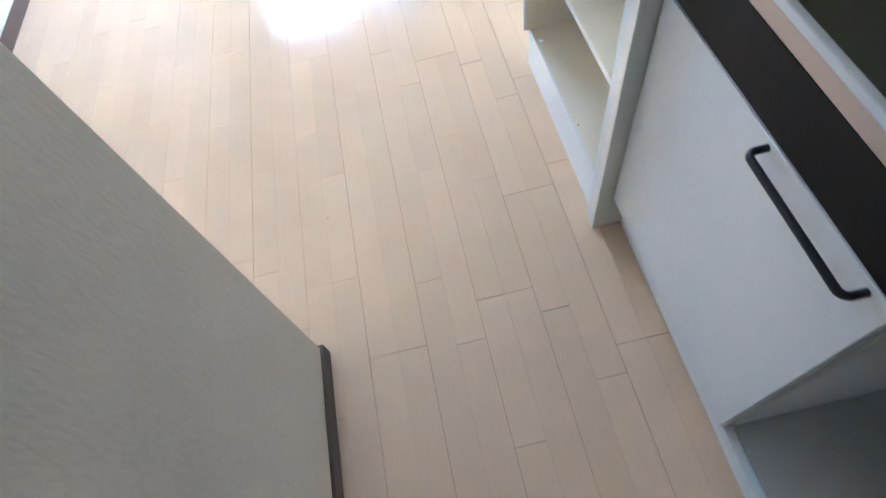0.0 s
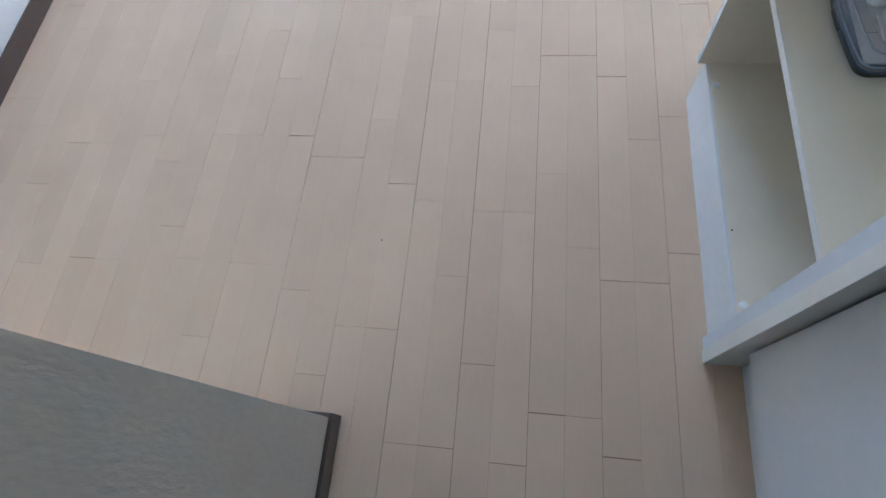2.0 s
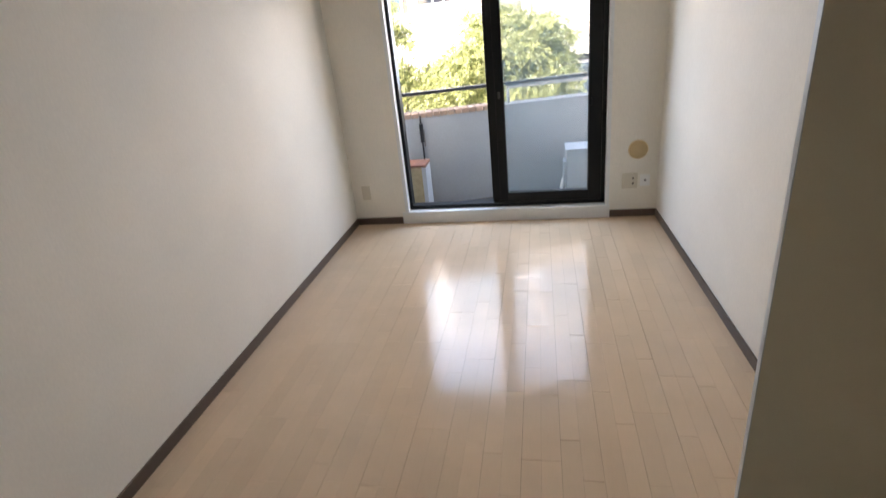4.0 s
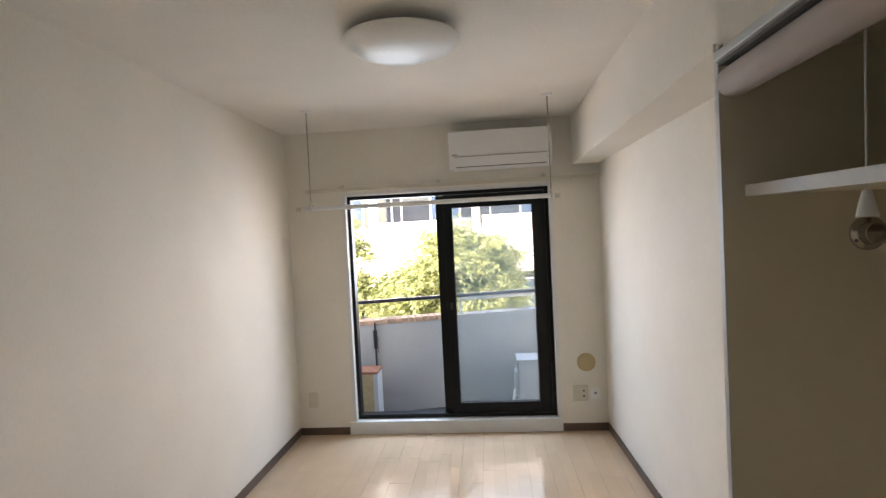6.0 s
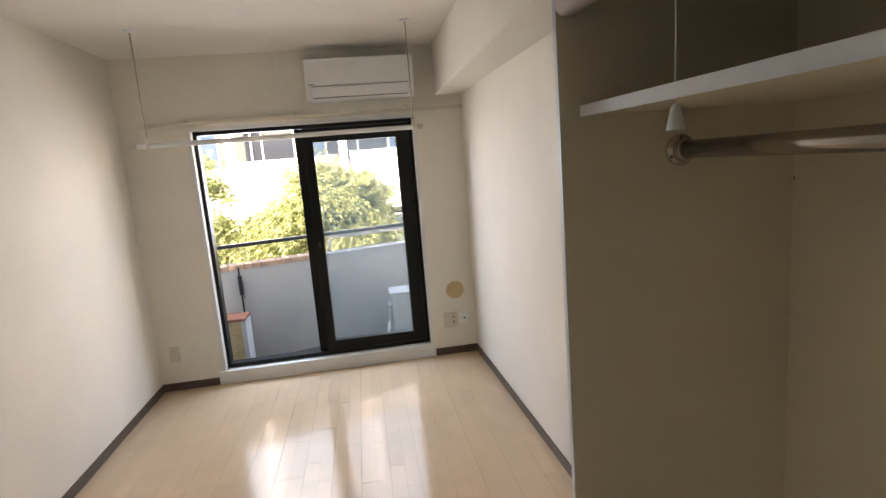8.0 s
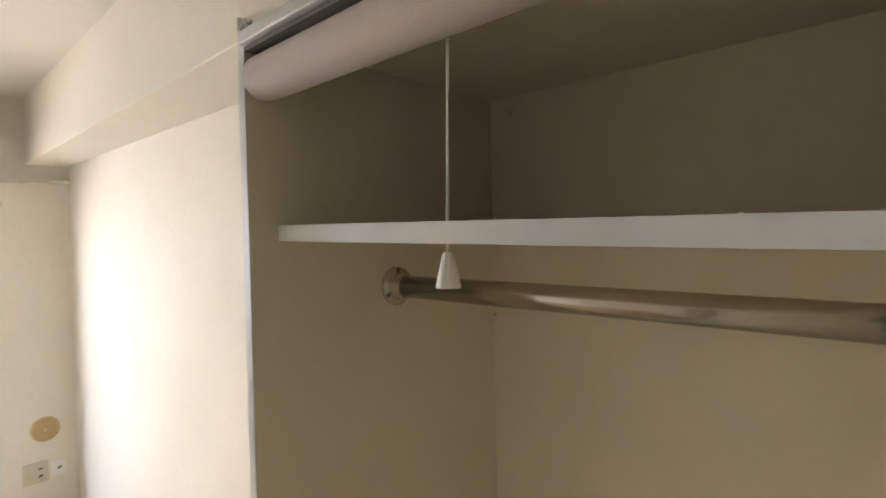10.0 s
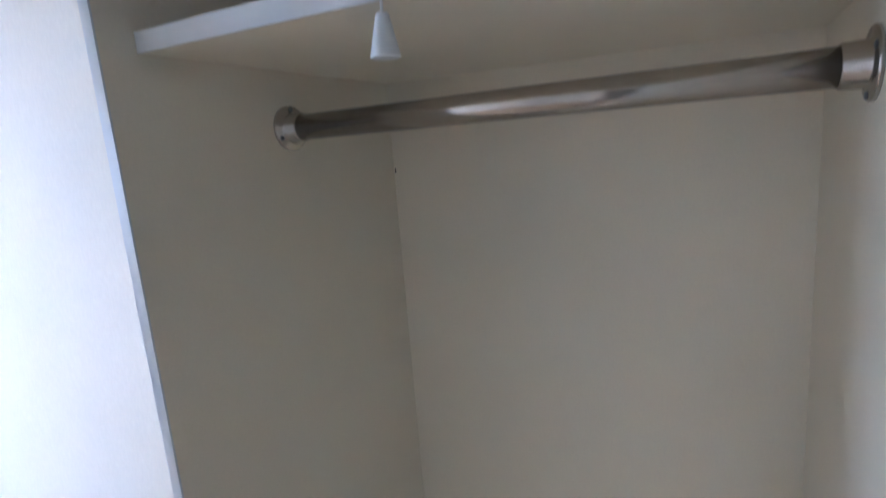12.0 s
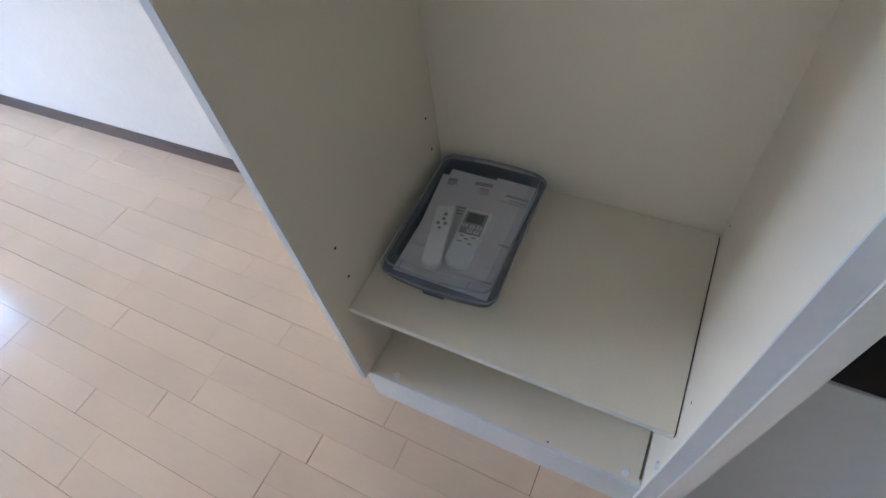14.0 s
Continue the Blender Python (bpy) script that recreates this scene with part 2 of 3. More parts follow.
# unseen stretches above and beside the room are added to block the sun
structure("wall_window", boxes((-3.0, WX0 - 0.03, D, D + 0.18, 0, 3.4), (WX1 + 0.03, 5.5, D, D + 0.18, 0, 3.4),
                               (WX0 - 0.03, WX1 + 0.03, D, D + 0.18, WZ1 + 0.025, 3.4), (WX0 - 0.03, WX1 + 0.03, D, D + 0.13, -0.3, WZ0 - 0.012)),
          PAPER_WALL, "white wall around the balcony window", "wall")
structure("wall_passage", boxes((-0.1, CX, CY - 0.12, CY, 0, H), (CX - 0.12, CX, BACK, CY - 0.12, 0, H)), WOVEN_WALL,
          "passage wall corner with coarse woven wallpaper", "wall")
structure("wall_back", box(CX - 0.12, W + 0.12, BACK - 0.12, BACK, 0, H), PAPER_WALL, "plain wall closing the passage", "wall")
structure("wall_closet_header", boxes((FX - 0.002, FX + 0.029, 0.025, FL + 0.014, CT + 0.0005, H), (FX + 0.029, W, FL + 0.0005, FL + 0.014, CT + 0.016, H)), PAPER_WALL, "papered wall above the closet opening", "wall")
structure("wall_kitchen_end", box(2.06, W, BACK, -1.18, 0, H), PAPER_WALL, "plain wall beside the kitchen unit", "wall")
structure("ceiling_beam", box(2.29, W + 0.06, FL + 0.0145, D, 2.092, H, bevel=0.004), PAPER_WALL, "papered ceiling beam along the wall", "beam")
for n, dims in (("wall", (0.0, 0.009, CY, D - 0.009)), ("wall", (0.0, 0.42, D - 0.009, D)), ("wall", (2.134, W - 0.006, D - 0.009, D)),
                ("wall", (CX, CX + 0.009, BACK, CY + 0.009)), ("wall", (0.009, CX, CY, CY + 0.009))):
    structure("baseboard", box(*dims, 0, 0.06, bevel=0.002), SKIRT, "dark taupe vinyl baseboard", "baseboard")

structure("baseboard", askew(box(W - 0.015, W - 0.0061, FL + 0.018, D - 0.0095, 0, 0.06, bevel=0.002)), SKIRT, "dark taupe vinyl baseboard", "baseboard")

# ---- balcony window, the sash on one side slid open
window = thing("window_1", (1.295, D + 0.05, WZ0), "black aluminium sliding balcony window, half open", "window", kind="structure")
WY0, WY1 = D + 0.052, D + 0.135
part("window_frame", boxes((WX0, WX0 + 0.026, WY0, WY1, WZ0, WZ1), (WX1 - 0.03, WX1, WY0, WY1, WZ0, WZ1),
                           (WX0 + 0.026, WX1 - 0.03, WY0, WY1, WZ1 - 0.028, WZ1), (WX0 + 0.026, WX1 - 0.03, WY0, WY1, WZ0, WZ0 + 0.03)), FRAME_BLACK, window)
part("window_casing", boxes((WX0 - 0.0295, WX0 - 0.0005, D - 0.006, WY1, WZ0 - 0.003, WZ1 + 0.024), (WX1 + 0.0005, WX1 + 0.0295, D - 0.006, WY1, WZ0 - 0.003, WZ1 + 0.024),
                            (WX0 - 0.0005, WX1 + 0.0005, D - 0.006, WY1, WZ1 + 0.0005, WZ1 + 0.024)), WHITE_PAINT, window, "white painted casing")
part("window_sill", box(0.420, 2.134, D - 0.014, D - 0.0005, 0.0, WZ0 - 0.004, bevel=0.003), WHITE_PAINT, window, "white painted threshold")


def sash(x0, x1, y0, y1, stile=0.065, end=0.095, head=0.106, foot=0.080, zb=WZ0 + 0.03, zt=WZ1 - 0.03):
    s = part("sash", boxes((x0, x0 + stile, y0, y1, zb, zt), (x1 - end, x1, y0, y1, zb, zt),
                           (x0 + stile, x1 - end, y0, y1, zt - head, zt), (x0 + stile, x1 - end, y0, y1, zb, zb + foot), bevel=0.002), FRAME_BLACK, window)
    pane = part("pane", box(x0 + stile - 0.005, x1 - end + 0.005, (y0 + y1) / 2 - 0.002, (y0 + y1) / 2 + 0.002, zb + foot - 0.005, zt - head + 0.005), GLASS, s, "clear glass pane")
    pane.visible_shadow = False
    part("bead", boxes((x0 + stile, x0 + stile + 0.006, y0 + 0.003, y0 + 0.007, zb + foot, zt - head), (x1 - end - 0.006, x1 - end, y0 + 0.003, y0 + 0.007, zb + foot, zt - head)), DARK_GAP, s, "grey rubber bead")
    return s


part("sill_board", box(WX0 - 0.0295, WX1 + 0.0295, D + 0.0005, WY0 + 0.02, WZ0 - 0.0115, WZ0 - 0.0035), WHITE_PAINT, window, "white painted inner sill")
near_sash = sash(1.262, 2.069, WY0 + 0.010, WY0 + 0.036)
sash(1.197, 2.067, WY0 + 0.042, WY0 + 0.068)
part("pull_handle", box(1.968, 1.992, WY0 - 0.002, WY0 + 0.010, 0.885, 0.940, bevel=0.004), FRAME_BLACK, near_sash, "black pull handle")
part("latch", box(1.284, 1.304, WY0 - 0.004, WY0 + 0.010, 0.985, 1.035, bevel=0.003), DARK_GAP, near_sash, "small dark latch")

# ---- built-in closet
closet = thing("built_in_closet", (2.25, 0.39, 0), "cream melamine built-in closet with shelves, hanging rail and roll screen", "closet")
left_panel = part("side_panel", box(FX - 0.004, W - 0.004, FL, FL + 0.014, CB, CT), MELAMINE, closet)
part("edge_band", box(FX - 0.006, FX - 0.004, FL - 0.0005, FL + 0.0142, CB, CT), EDGE, left_panel, "white edging strip")


def leaning(bm):
    """The kitchen-side panel leans in a little towards the top."""
    for v in bm.verts:
        v.co.y += 0.0068 * max(0.0, v.co.z - 0.4)
    return bm


right_panel = part("side_panel", leaning(boxes((FX + 0.005, W - 0.004, FR - 0.026, FR, 0.0, 0.4), (FX + 0.005, W - 0.004, FR - 0.026, FR, 0.4, CT))), MELAMINE, closet)
part("edge_band", leaning(boxes((FX + 0.001, FX + 0.005, FR - 0.0265, FR + 0.0005, 0.0, 0.4), (FX + 0.001, FX + 0.005, FR - 0.0265, FR + 0.0005, 0.4, CT))), EDGE, right_panel, "white edging strip")
part("front_post", leaning(boxes((FX - 0.003, 2.12, 0.026, FR - 0.0275, 0.0, 0.4), (FX - 0.003, 2.12, 0.026, FR - 0.0275, 0.4, CT))), CREAM_EDGE, closet, "off-white filler post")
part("back_panel", box(W - 0.012, W - 0.0045, FR, FL, CB, CT), MELAMINE, closet)
part("top_panel", box(FX + 0.03, W - 0.012, FR, FL, CT, CT + 0.015), MELAMINE, closet)
part("bottom_board", box(FX + 0.018, W - 0.012, FR + 0.006, FL, CB - 0.018, CB), MELAMINE, closet)
part("plinth", box(FX + 0.012, FX + 0.030, FR, FL + 0.014, 0.0, CB - 0.0005, bevel=0.0015), WHITE_PAINT, closet, "white painted plinth board")
part("lower_shelf", box(2.058, W - 0.013, FR + 0.002, FL - 0.001, 0.388, 0.403, bevel=0.001), MELAMINE, closet)
low_shelf = bpy.data.objects["lower_shelf"]
part("edge_band", box(2.0565, 2.0578, FR + 0.004, FL - 0.001, 0.3878, 0.4032), CREAM_EDGE, low_shelf, "white edging strip")
# solid black strip that paints the darkness of the gap beside the shelf
part("end_gap_dark", box(2.059, W - 0.02, FR + 0.0008, FR + 0.0038, 0.3885, 0.4025), HOLE, low_shelf, "black strip for the darkness in the shelf-end gap")
def sloped(bm, drop=0.008):
    """The shelf hangs a little lower at the kitchen end."""
    for v in bm.verts:
        v.co.z -= drop * (FL - v.co.y) / (FL - FR)
    return bm


upper = part("upper_shelf", sloped(box(2.052, W - 0.013, FR + 0.0092, FL - 0.001, 1.638, 1.657)), MELAMINE, closet)
part("edge_band", sloped(box(2.050, 2.052, FR + 0.0092, FL - 0.001, 1.6377, 1.6573)), EDGE, upper, "white edging strip")
# pin holes and screw caps
for y, turn in ((FL - 0.0006, TOWARD_MINUS_Y), (FR + 0.0006, ALONG_Y)):
    for x, z in ((2.088, 0.560), (2.090, 0.468), (2.442, 0.562), (2.446, 0.473)):
        part("pin_hole", lathe(bmesh.new(), [(0.003, -0.002), (0.003, 0.0)], Matrix.Translation((x, y, z)) @ turn, 10), HOLE, closet)
part("pin_hole", lathe(bmesh.new(), [(0.002, -0.002), (0.002, 0.0006)], Matrix.Translation((2.044, 0.27, CB)), 10), HOLE, closet)
for x, y in ((2.047, 0.630), (2.048, 0.112)):
    part("screw_cap", lathe(bmesh.new(), [(0.0080, 0.0), (0.0078, 0.004), (0.0050, 0.0062)], Matrix.Translation((x, y, CB)), 18), PLASTIC, closet, "white screw cap")
part("screw_cap", lathe(bmesh.new(), [(0.0080, 0.0), (0.0078, 0.004), (0.0050, 0.0062)], Matrix.Translation((2.036, FR, 0.30)) @ ALONG_Y, 18), PLASTIC, closet, "white screw cap")
for y in (0.116, 0.655):
    part("screw_cap", lathe(bmesh.new(), [(0.0085, 0.0), (0.0082, 0.002), (0.005, 0.0038)], Matrix.Translation((W - 0.012, y, 1.855)) @ Euler((0, radians(-90), 0)).to_matrix().to_4x4(), 18), MELAMINE, closet)
# hanging rail
RX, RZ, RE = 2.244, 1.566, FR + 0.0079
rail = part("hanging_rail", lathe(bmesh.new(), [(0.0160, RE + 0.004), (0.0160, FL - 0.004)], Matrix.Translation((RX, 0, RZ)) @ ALONG_Y, 40), STEEL, closet, "brushed steel hanging rail")
for y, m in ((FL, TOWARD_MINUS_Y), (RE, ALONG_Y)):
    at = Matrix.Translation((RX, y, RZ)) @ m
    fl = part("flange", lathe(bmesh.new(), [(0.0290, 0.0), (0.0290, 0.0030), (0.0276, 0.0042), (0.0200, 0.0047), (0.0187, 0.0062), (0.0184, 0.0225), (0.0172, 0.0240)], at, 40), STEEL, rail, "round steel rail flange with screws")
    for k in range(3):
        a = radians(90 + 120 * k)
        part("screw", lathe(bmesh.new(), [(0.0034, 0.0030), (0.0034, 0.0054), (0.002, 0.0060)], at @ Matrix.Translation((0.0238 * math.cos(a), 0.0238 * math.sin(a), 0)), 12), GREY_PLASTIC, rail)
# roll screen
SCX, SCZ, SR = 2.034, 1.832, 0.027
screen = thing("roll_screen", (SCX, 0.39, SCZ), "rolled-up pinkish cloth roll screen under the closet header", "roll screen")
part("cloth_roll", lathe(bmesh.new(), [(SR - 0.006, FR + 0.012), (SR - 0.001, FR + 0.013), (SR, FR + 0.016), (SR, FL - 0.006), (SR - 0.001, FL - 0.003), (SR - 0.006, FL - 0.002)],
                         Matrix.Translation((SCX, 0, SCZ)) @ ALONG_Y, 48), SCREEN, screen)
part("head_rail", boxes((FX - 0.014, FX + 0.012, FR + 0.0115, FL - 0.001, 1.866, 1.8815), bevel=0.002), ALU, screen, "white aluminium head rail")
# dark strip put in for the shade between head rail and roll
part("gap_shade", box(FX - 0.006, FX + 0.03, FR + 0.012, FL - 0.002, 1.8605, 1.8655), GREY_PLASTIC, screen, "dark strip for the shade under the head rail")
part("end_tab", box(FX - 0.014, FX - 0.0045, FL - 0.004, FL - 0.0005, 1.8825, 1.898, bevel=0.001), CREAM_EDGE, screen, "cream end tab")
part("bracket", boxes((FX - 0.013, FX - 0.005, FL - 0.024, FL - 0.006, 1.882, 1.8845), (FX - 0.013, FX - 0.0115, FL - 0.022, FL - 0.008, 1.8845, 1.892), (FX - 0.0065, FX - 0.005, FL - 0.022, FL - 0.008, 1.8845, 1.892), bevel=0.0006), STEEL, screen, "small steel clip")
cord = part("pull_cord", tube(bmesh.new(), [(2.055, 0.408, 1.832), (2.055, 0.4105, 1.73), (2.055, 0.413, 1.626)], 0.0013, 8), PLASTIC, screen, "thin white pull cord")
part("pull_weight", lathe(bmesh.new(), [(0.0110, 0.0), (0.0114, 0.001), (0.0050, 0.030), (0.0036, 0.0315)], Matrix.Translation((2.055, 0.413, 1.595)), 28), PLASTIC, cord, "white conical pull")

# ---- clear box of remote controls and manuals on the lower shelf
BM = Matrix.Translation((2.311, 0.551, 0.4032)) @ Euler((0, 0, radians(1.5))).to_matrix().to_4x4()
BL, BWD, BH = 0.163, 0.120, 0.056


def outline(l, w, rad=0.02, bulge=0.010, n=6):
    """A rounded oblong whose short ends bow outwards."""
    pts = []
    for cx, cy, a0 in ((1, -1, -90), (1, 1, 0), (-1, 1, 90), (-1, -1, 180)):
        for k in range(n + 1):
            a = radians(a0 + 90 * k / n)
            pts.append((cx * (l - rad) + rad * math.cos(a), cy * (w - rad) + rad * math.sin(a)))
    return [(x + math.copysign(bulge * (1 - (y / w) ** 2), x) * (abs(x) > l - rad), y) for x, y in dense(pts)]


def dense(pts, step=0.015):
    out = []
    for (x0, y0), (x1, y1) in zip(pts, pts[1:] + pts[:1]):
        m = max(1, int(math.hypot(x1 - x0, y1 - y0) / step))
        out += [(x0 + (x1 - x0) * k / m, y0 + (y1 - y0) * k / m) for k in range(m)]
    return out


def loft(levels, m, close_bottom=False, close_top=False):
    """A skin through (length, width, height) levels of the case's outline."""
    bm = bmesh.new()
    base = outline(BL, BWD)
    rings = [[bm.verts.new(m @ Vector((x * l / BL, y * w / BWD, z))) for x, y in base] for l, w, z in levels]
    for a, b in zip(rings, rings[1:]):
        for k in range(len(a)):
            bm.faces.new((a[k], a[(k + 1) % len(a)], b[(k + 1) % len(a)], b[k])).smooth = True
    if close_bottom:
        bm.faces.new(list(reversed(rings[0])))
    if close_top:
        bm.faces.new(rings[-1])
    bmesh.ops.recalc_face_normals(bm, faces=bm.faces)
    return bm


def local_box(dims, m, bevel=0.0, segments=2):
    bm = box(*dims, bevel=bevel, segments=segments)
    bmesh.ops.transform(bm, matrix=m, verts=bm.verts)
    return bm


case = thing("document_case", (2.314, 0.553, 0.403), "shallow clear-lidded plastic case with smoky navy base", "storage box")
part("base_tray", loft([(BL - 0.007, BWD - 0.007, 0.0), (BL, BWD, 0.027), (BL - 0.003, BWD - 0.003, 0.027), (BL - 0.011, BWD - 0.011, 0.003)], BM, True, True), NAVY, case, "smoky navy tray")
lid_side = part("lid", loft([(BL + 0.002, BWD + 0.002, 0.025), (BL + 0.002, BWD + 0.002, 0.032), (BL - 0.001, BWD - 0.001, 0.034), (BL - 0.004, BWD - 0.004, 0.045), (BL - 0.009, BWD - 0.009, 0.050), (BL - 0.026, BWD - 0.026, 0.0505)], BM), FROST, case, "clear frosted plastic lid")
part("lid_top", loft([(BL - 0.026, BWD - 0.026, 0.0490), (BL - 0.026, BWD - 0.026, 0.0504)], BM, True, True), LID, lid_side, "clear lid top")
lid_side.visible_shadow = False
bpy.data.objects["lid_top"].visible_shadow = False
part("clasp", local_box((-BL - 0.0142, -BL - 0.006, -0.032, 0.028, 0.022, 0.034), BM, 0.002), FROST, lid_side, "clear clasp tab")
part("clasp_slot", local_box((-BL - 0.0132, -BL - 0.008, -0.024, 0.020, 0.013, 0.0215), BM, 0.001), DARK_GAP, lid_side, "dark slot under the clasp")
# pale beads draw the highlight lines along the lid and rim edges
part("lid_glint", loft([(BL - 0.0075, BWD - 0.0075, 0.0496), (BL - 0.0085, BWD - 0.0085, 0.0512), (BL - 0.0105, BWD - 0.0105, 0.0506)], BM), BEAD, lid_side, "pale bead for the highlight on the lid edge")
part("rim_glint", loft([(BL + 0.0022, BWD + 0.0022, 0.0315), (BL + 0.0020, BWD + 0.0020, 0.0330), (BL + 0.0002, BWD + 0.0002, 0.0338)], BM), BEAD, lid_side, "pale bead for the highlight on the lid edge")
for x, y in ((0.93, 0.55), (0.93, -0.62), (-0.93, 0.62), (-0.93, -0.55)):
    part("corner_rib", local_box((x * BL - 0.010, x * BL + 0.010, y * BWD - 0.0006, y * BWD + 0.0006, 0.0500, 0.0512), BM), BEAD, lid_side)
papers = thing("paper_manuals", (2.32, 0.553, 0.406), "stack of white paper manuals inside the clear case", "papers")
for (dx, dy, z, rot, a, b) in ((-0.008, -0.006, 0.0205, -1, 0.144, 0.100), (0.022, 0.016, 0.0240, 5, 0.100, 0.080), (0.008, -0.058, 0.0275, -2, 0.128, 0.046), (-0.06, -0.060, 0.0306, 11, 0.034, 0.026)):
    pm = BM @ Matrix.Translation((dx, dy, z)) @ Euler((0, 0, radians(rot))).to_matrix().to_4x4()
    sheet = part("sheet", local_box((-a, a, -b, b, 0, 0.003), pm), PAPER, papers)
    if dx == 0.022:
        for dims in ((0.082, 0.092, 0.042, 0.062), (0.076, 0.080, 0.040, 0.062), (0.072, 0.0745, 0.048, 0.062), (0.084, 0.094, -0.040, 0.002), (0.074, 0.078, -0.034, -0.012), (0.068, 0.070, -0.036, -0.008), (0.062, 0.064, -0.036, -0.014), (0.012, 0.018, 0.0, 0.022), (0.004, 0.008, 0.0, 0.024), (-0.004, 0.0, 0.002, 0.022)):
            part("print_bar", local_box((*dims, 0.003, 0.0033), pm), INK, sheet)
    if dx == 0.008:
        for dims in ((0.084, 0.090, -0.040, 0.010), (0.074, 0.077, -0.040, 0.0), (0.068, 0.070, -0.040, 0.016), (-0.040, -0.036, -0.046, -0.020)):
            part("print_bar", local_box((*dims, 0.003, 0.0033), pm), INK, sheet)


def remote(dx, dy, rot, length, width, buttons, screen_size, label):
    rm = BM @ Matrix.Translation((dx, dy, 0.0337)) @ Euler((0, 0, radians(rot))).to_matrix().to_4x4()
    rem = thing("remote_control", rm.translation, label, "remote control", "remotes in the case")
    bm = bmesh.new()
    n = 10
    outline = [(length / 2, -width / 2), (length / 2, width / 2)] + [(-length / 2 + width * 0.35 - width * 0.35 * math.sin(math.pi * i / n), width / 2 * math.cos(math.pi * i / n)) for i in range(n + 1)]
    low = [bm.verts.new(rm @ Vector((x, y, 0))) for x, y in outline]
    mid = [bm.verts.new(rm @ Vector((x, y, 0.011))) for x, y in outline]
    top = [bm.verts.new(rm @ Vector((x * 0.97, y * 0.92, 0.014))) for x, y in outline]
    for a, b in ((low, mid), (mid, top)):
        for i in range(len(a)):
            bm.faces.new((a[i], a[(i + 1) % len(a)], b[(i + 1) % len(a)], b[i]))
    bm.faces.new(low)
    bm.faces.new(top)
    bmesh.ops.recalc_face_normals(bm, faces=bm.faces)
    part("body", bm, PLASTIC, rem)
    if screen_size:
        part("face_panel", local_box((0.006, length / 2 - 0.008, -width * 0.43, width * 0.43, 0.0136, 0.0142), rm, 0.0003), GREY_FACE, rem, "grey face panel")
        part("display", local_box((length / 2 - 0.036, length / 2 - 0.012, -screen_size, screen_size, 0.0138, 0.0147), rm, 0.0003), LCD, rem, "grey display")
    for bx, by, br in buttons:
        if screen_size and br > 0.003:
            part("button", local_box((bx - 0.0036, bx + 0.0036, by - 0.0052, by + 0.0052, 0.0138, 0.0150), rm, 0.0005), PLASTIC, rem, "white button")
            part("print_mark", local_box((bx - 0.0014, bx + 0.0014, by - 0.0028, by + 0.0028, 0.0150, 0.0152), rm), GREY_PLASTIC, rem, "dark print")
        elif screen_size:
            part("print_mark", local_box((bx - 0.0012, bx + 0.0012, by - 0.0045, by + 0.0045, 0.0138, 0.0143), rm), GREY_PLASTIC, rem, "dark print")
        else:
            part("button", lathe(bmesh.new(), [(br, 0.0138), (br, 0.0150), (br * 0.8, 0.0154)], rm @ Matrix.Translation((bx, by, 0)), 12), INK, rem, "grey button")
    return rem


remote(-0.058, 0.036, 11, 0.152, 0.039, [(0.052, -0.004, 0.0042), (0.040, -0.002, 0.0042), (0.028, 0.007, 0.0042), (0.028, -0.008, 0.0042), (0.016, 0.002, 0.0034)], 0, "slim white lamp remote with grey buttons")
remote(-0.045, -0.022, 2, 0.142, 0.053, [(0.026, -0.015, 0.004), (0.026, 0.0, 0.004), (0.026, 0.015, 0.004), (0.014, -0.013, 0.0035), (0.014, 0.001, 0.0035), (0.0, -0.012, 0.0025), (0.0, 0.012, 0.0025), (-0.006, 0.002, 0.0025), (-0.014, 0.012, 0.0025), (-0.016, -0.009, 0.0025)], 0.017, "white air-conditioner remote with grey display")

# ---- kitchen unit beside the closet
KX = 2.052
kitchen = thing("kitchen_base_unit", (2.27, -0.55, 0), "white compact kitchen base unit with black handle and open niche", "kitchen unit")
part("plinth", box(2.092, 2.108, -1.17, 0.024, 0.0, 0.135), WHITE_PAINT, kitchen)
part("bottom_board", box(KX + 0.022, W - 0.01, -1.168, 0.022, 0.136, 0.152), CARCASS, kitchen)
part("niche_edge", box(KX + 0.002, KX + 0.0215, -1.168, -0.553, 0.128, 0.153, bevel=0.001), EDGE, kitchen, "white front edge of the niche")
part("divider", box(KX + 0.022, W - 0.01, -0.556, -0.538, 0.1525, 0.812), CARCASS, kitchen)
part("side_panel", box(KX + 0.022, W - 0.01, -1.168, -1.150, 0.1525, 0.812), CARCASS, kitchen)
part("back_panel", box(W - 0.010, W - 0.003, -1.168, 0.022, 0.1525, 0.812), CARCASS, kitchen)
part("upper_panel", box(KX + 0.002, KX + 0.020, -1.168, 0.022, 0.7135, 0.812), DARK_BAND, kitchen, "dark brown panel under the worktop")
door = part("door", box(KX, KX + 0.018, -0.550, 0.0215, 0.134, 0.710, bevel=0.0015), DOOR_WHITE, kitchen, "white laminate door")
hb = []
for k in range(7):
    a = math.pi / 2 * k / 6
    hb.append((KX - 0.016 - 0.012 * math.sin(a), -0.303 - 0.012 * (1 - math.cos(a)), 0.697))
other = [(x, -0.817 - y, z) for x, y, z in reversed(hb)]
part("handle", tube(bmesh.new(), [(KX, -0.303, 0.697)] + hb + other + [(KX, -0.514, 0.697)], 0.0055, 14), BLACK_METAL, door, "black metal bar handle")
worktop = thing("kitchen_worktop", (2.27, -0.55, 0.812), "kitchen worktop with beige front edge and steel top", "worktop")
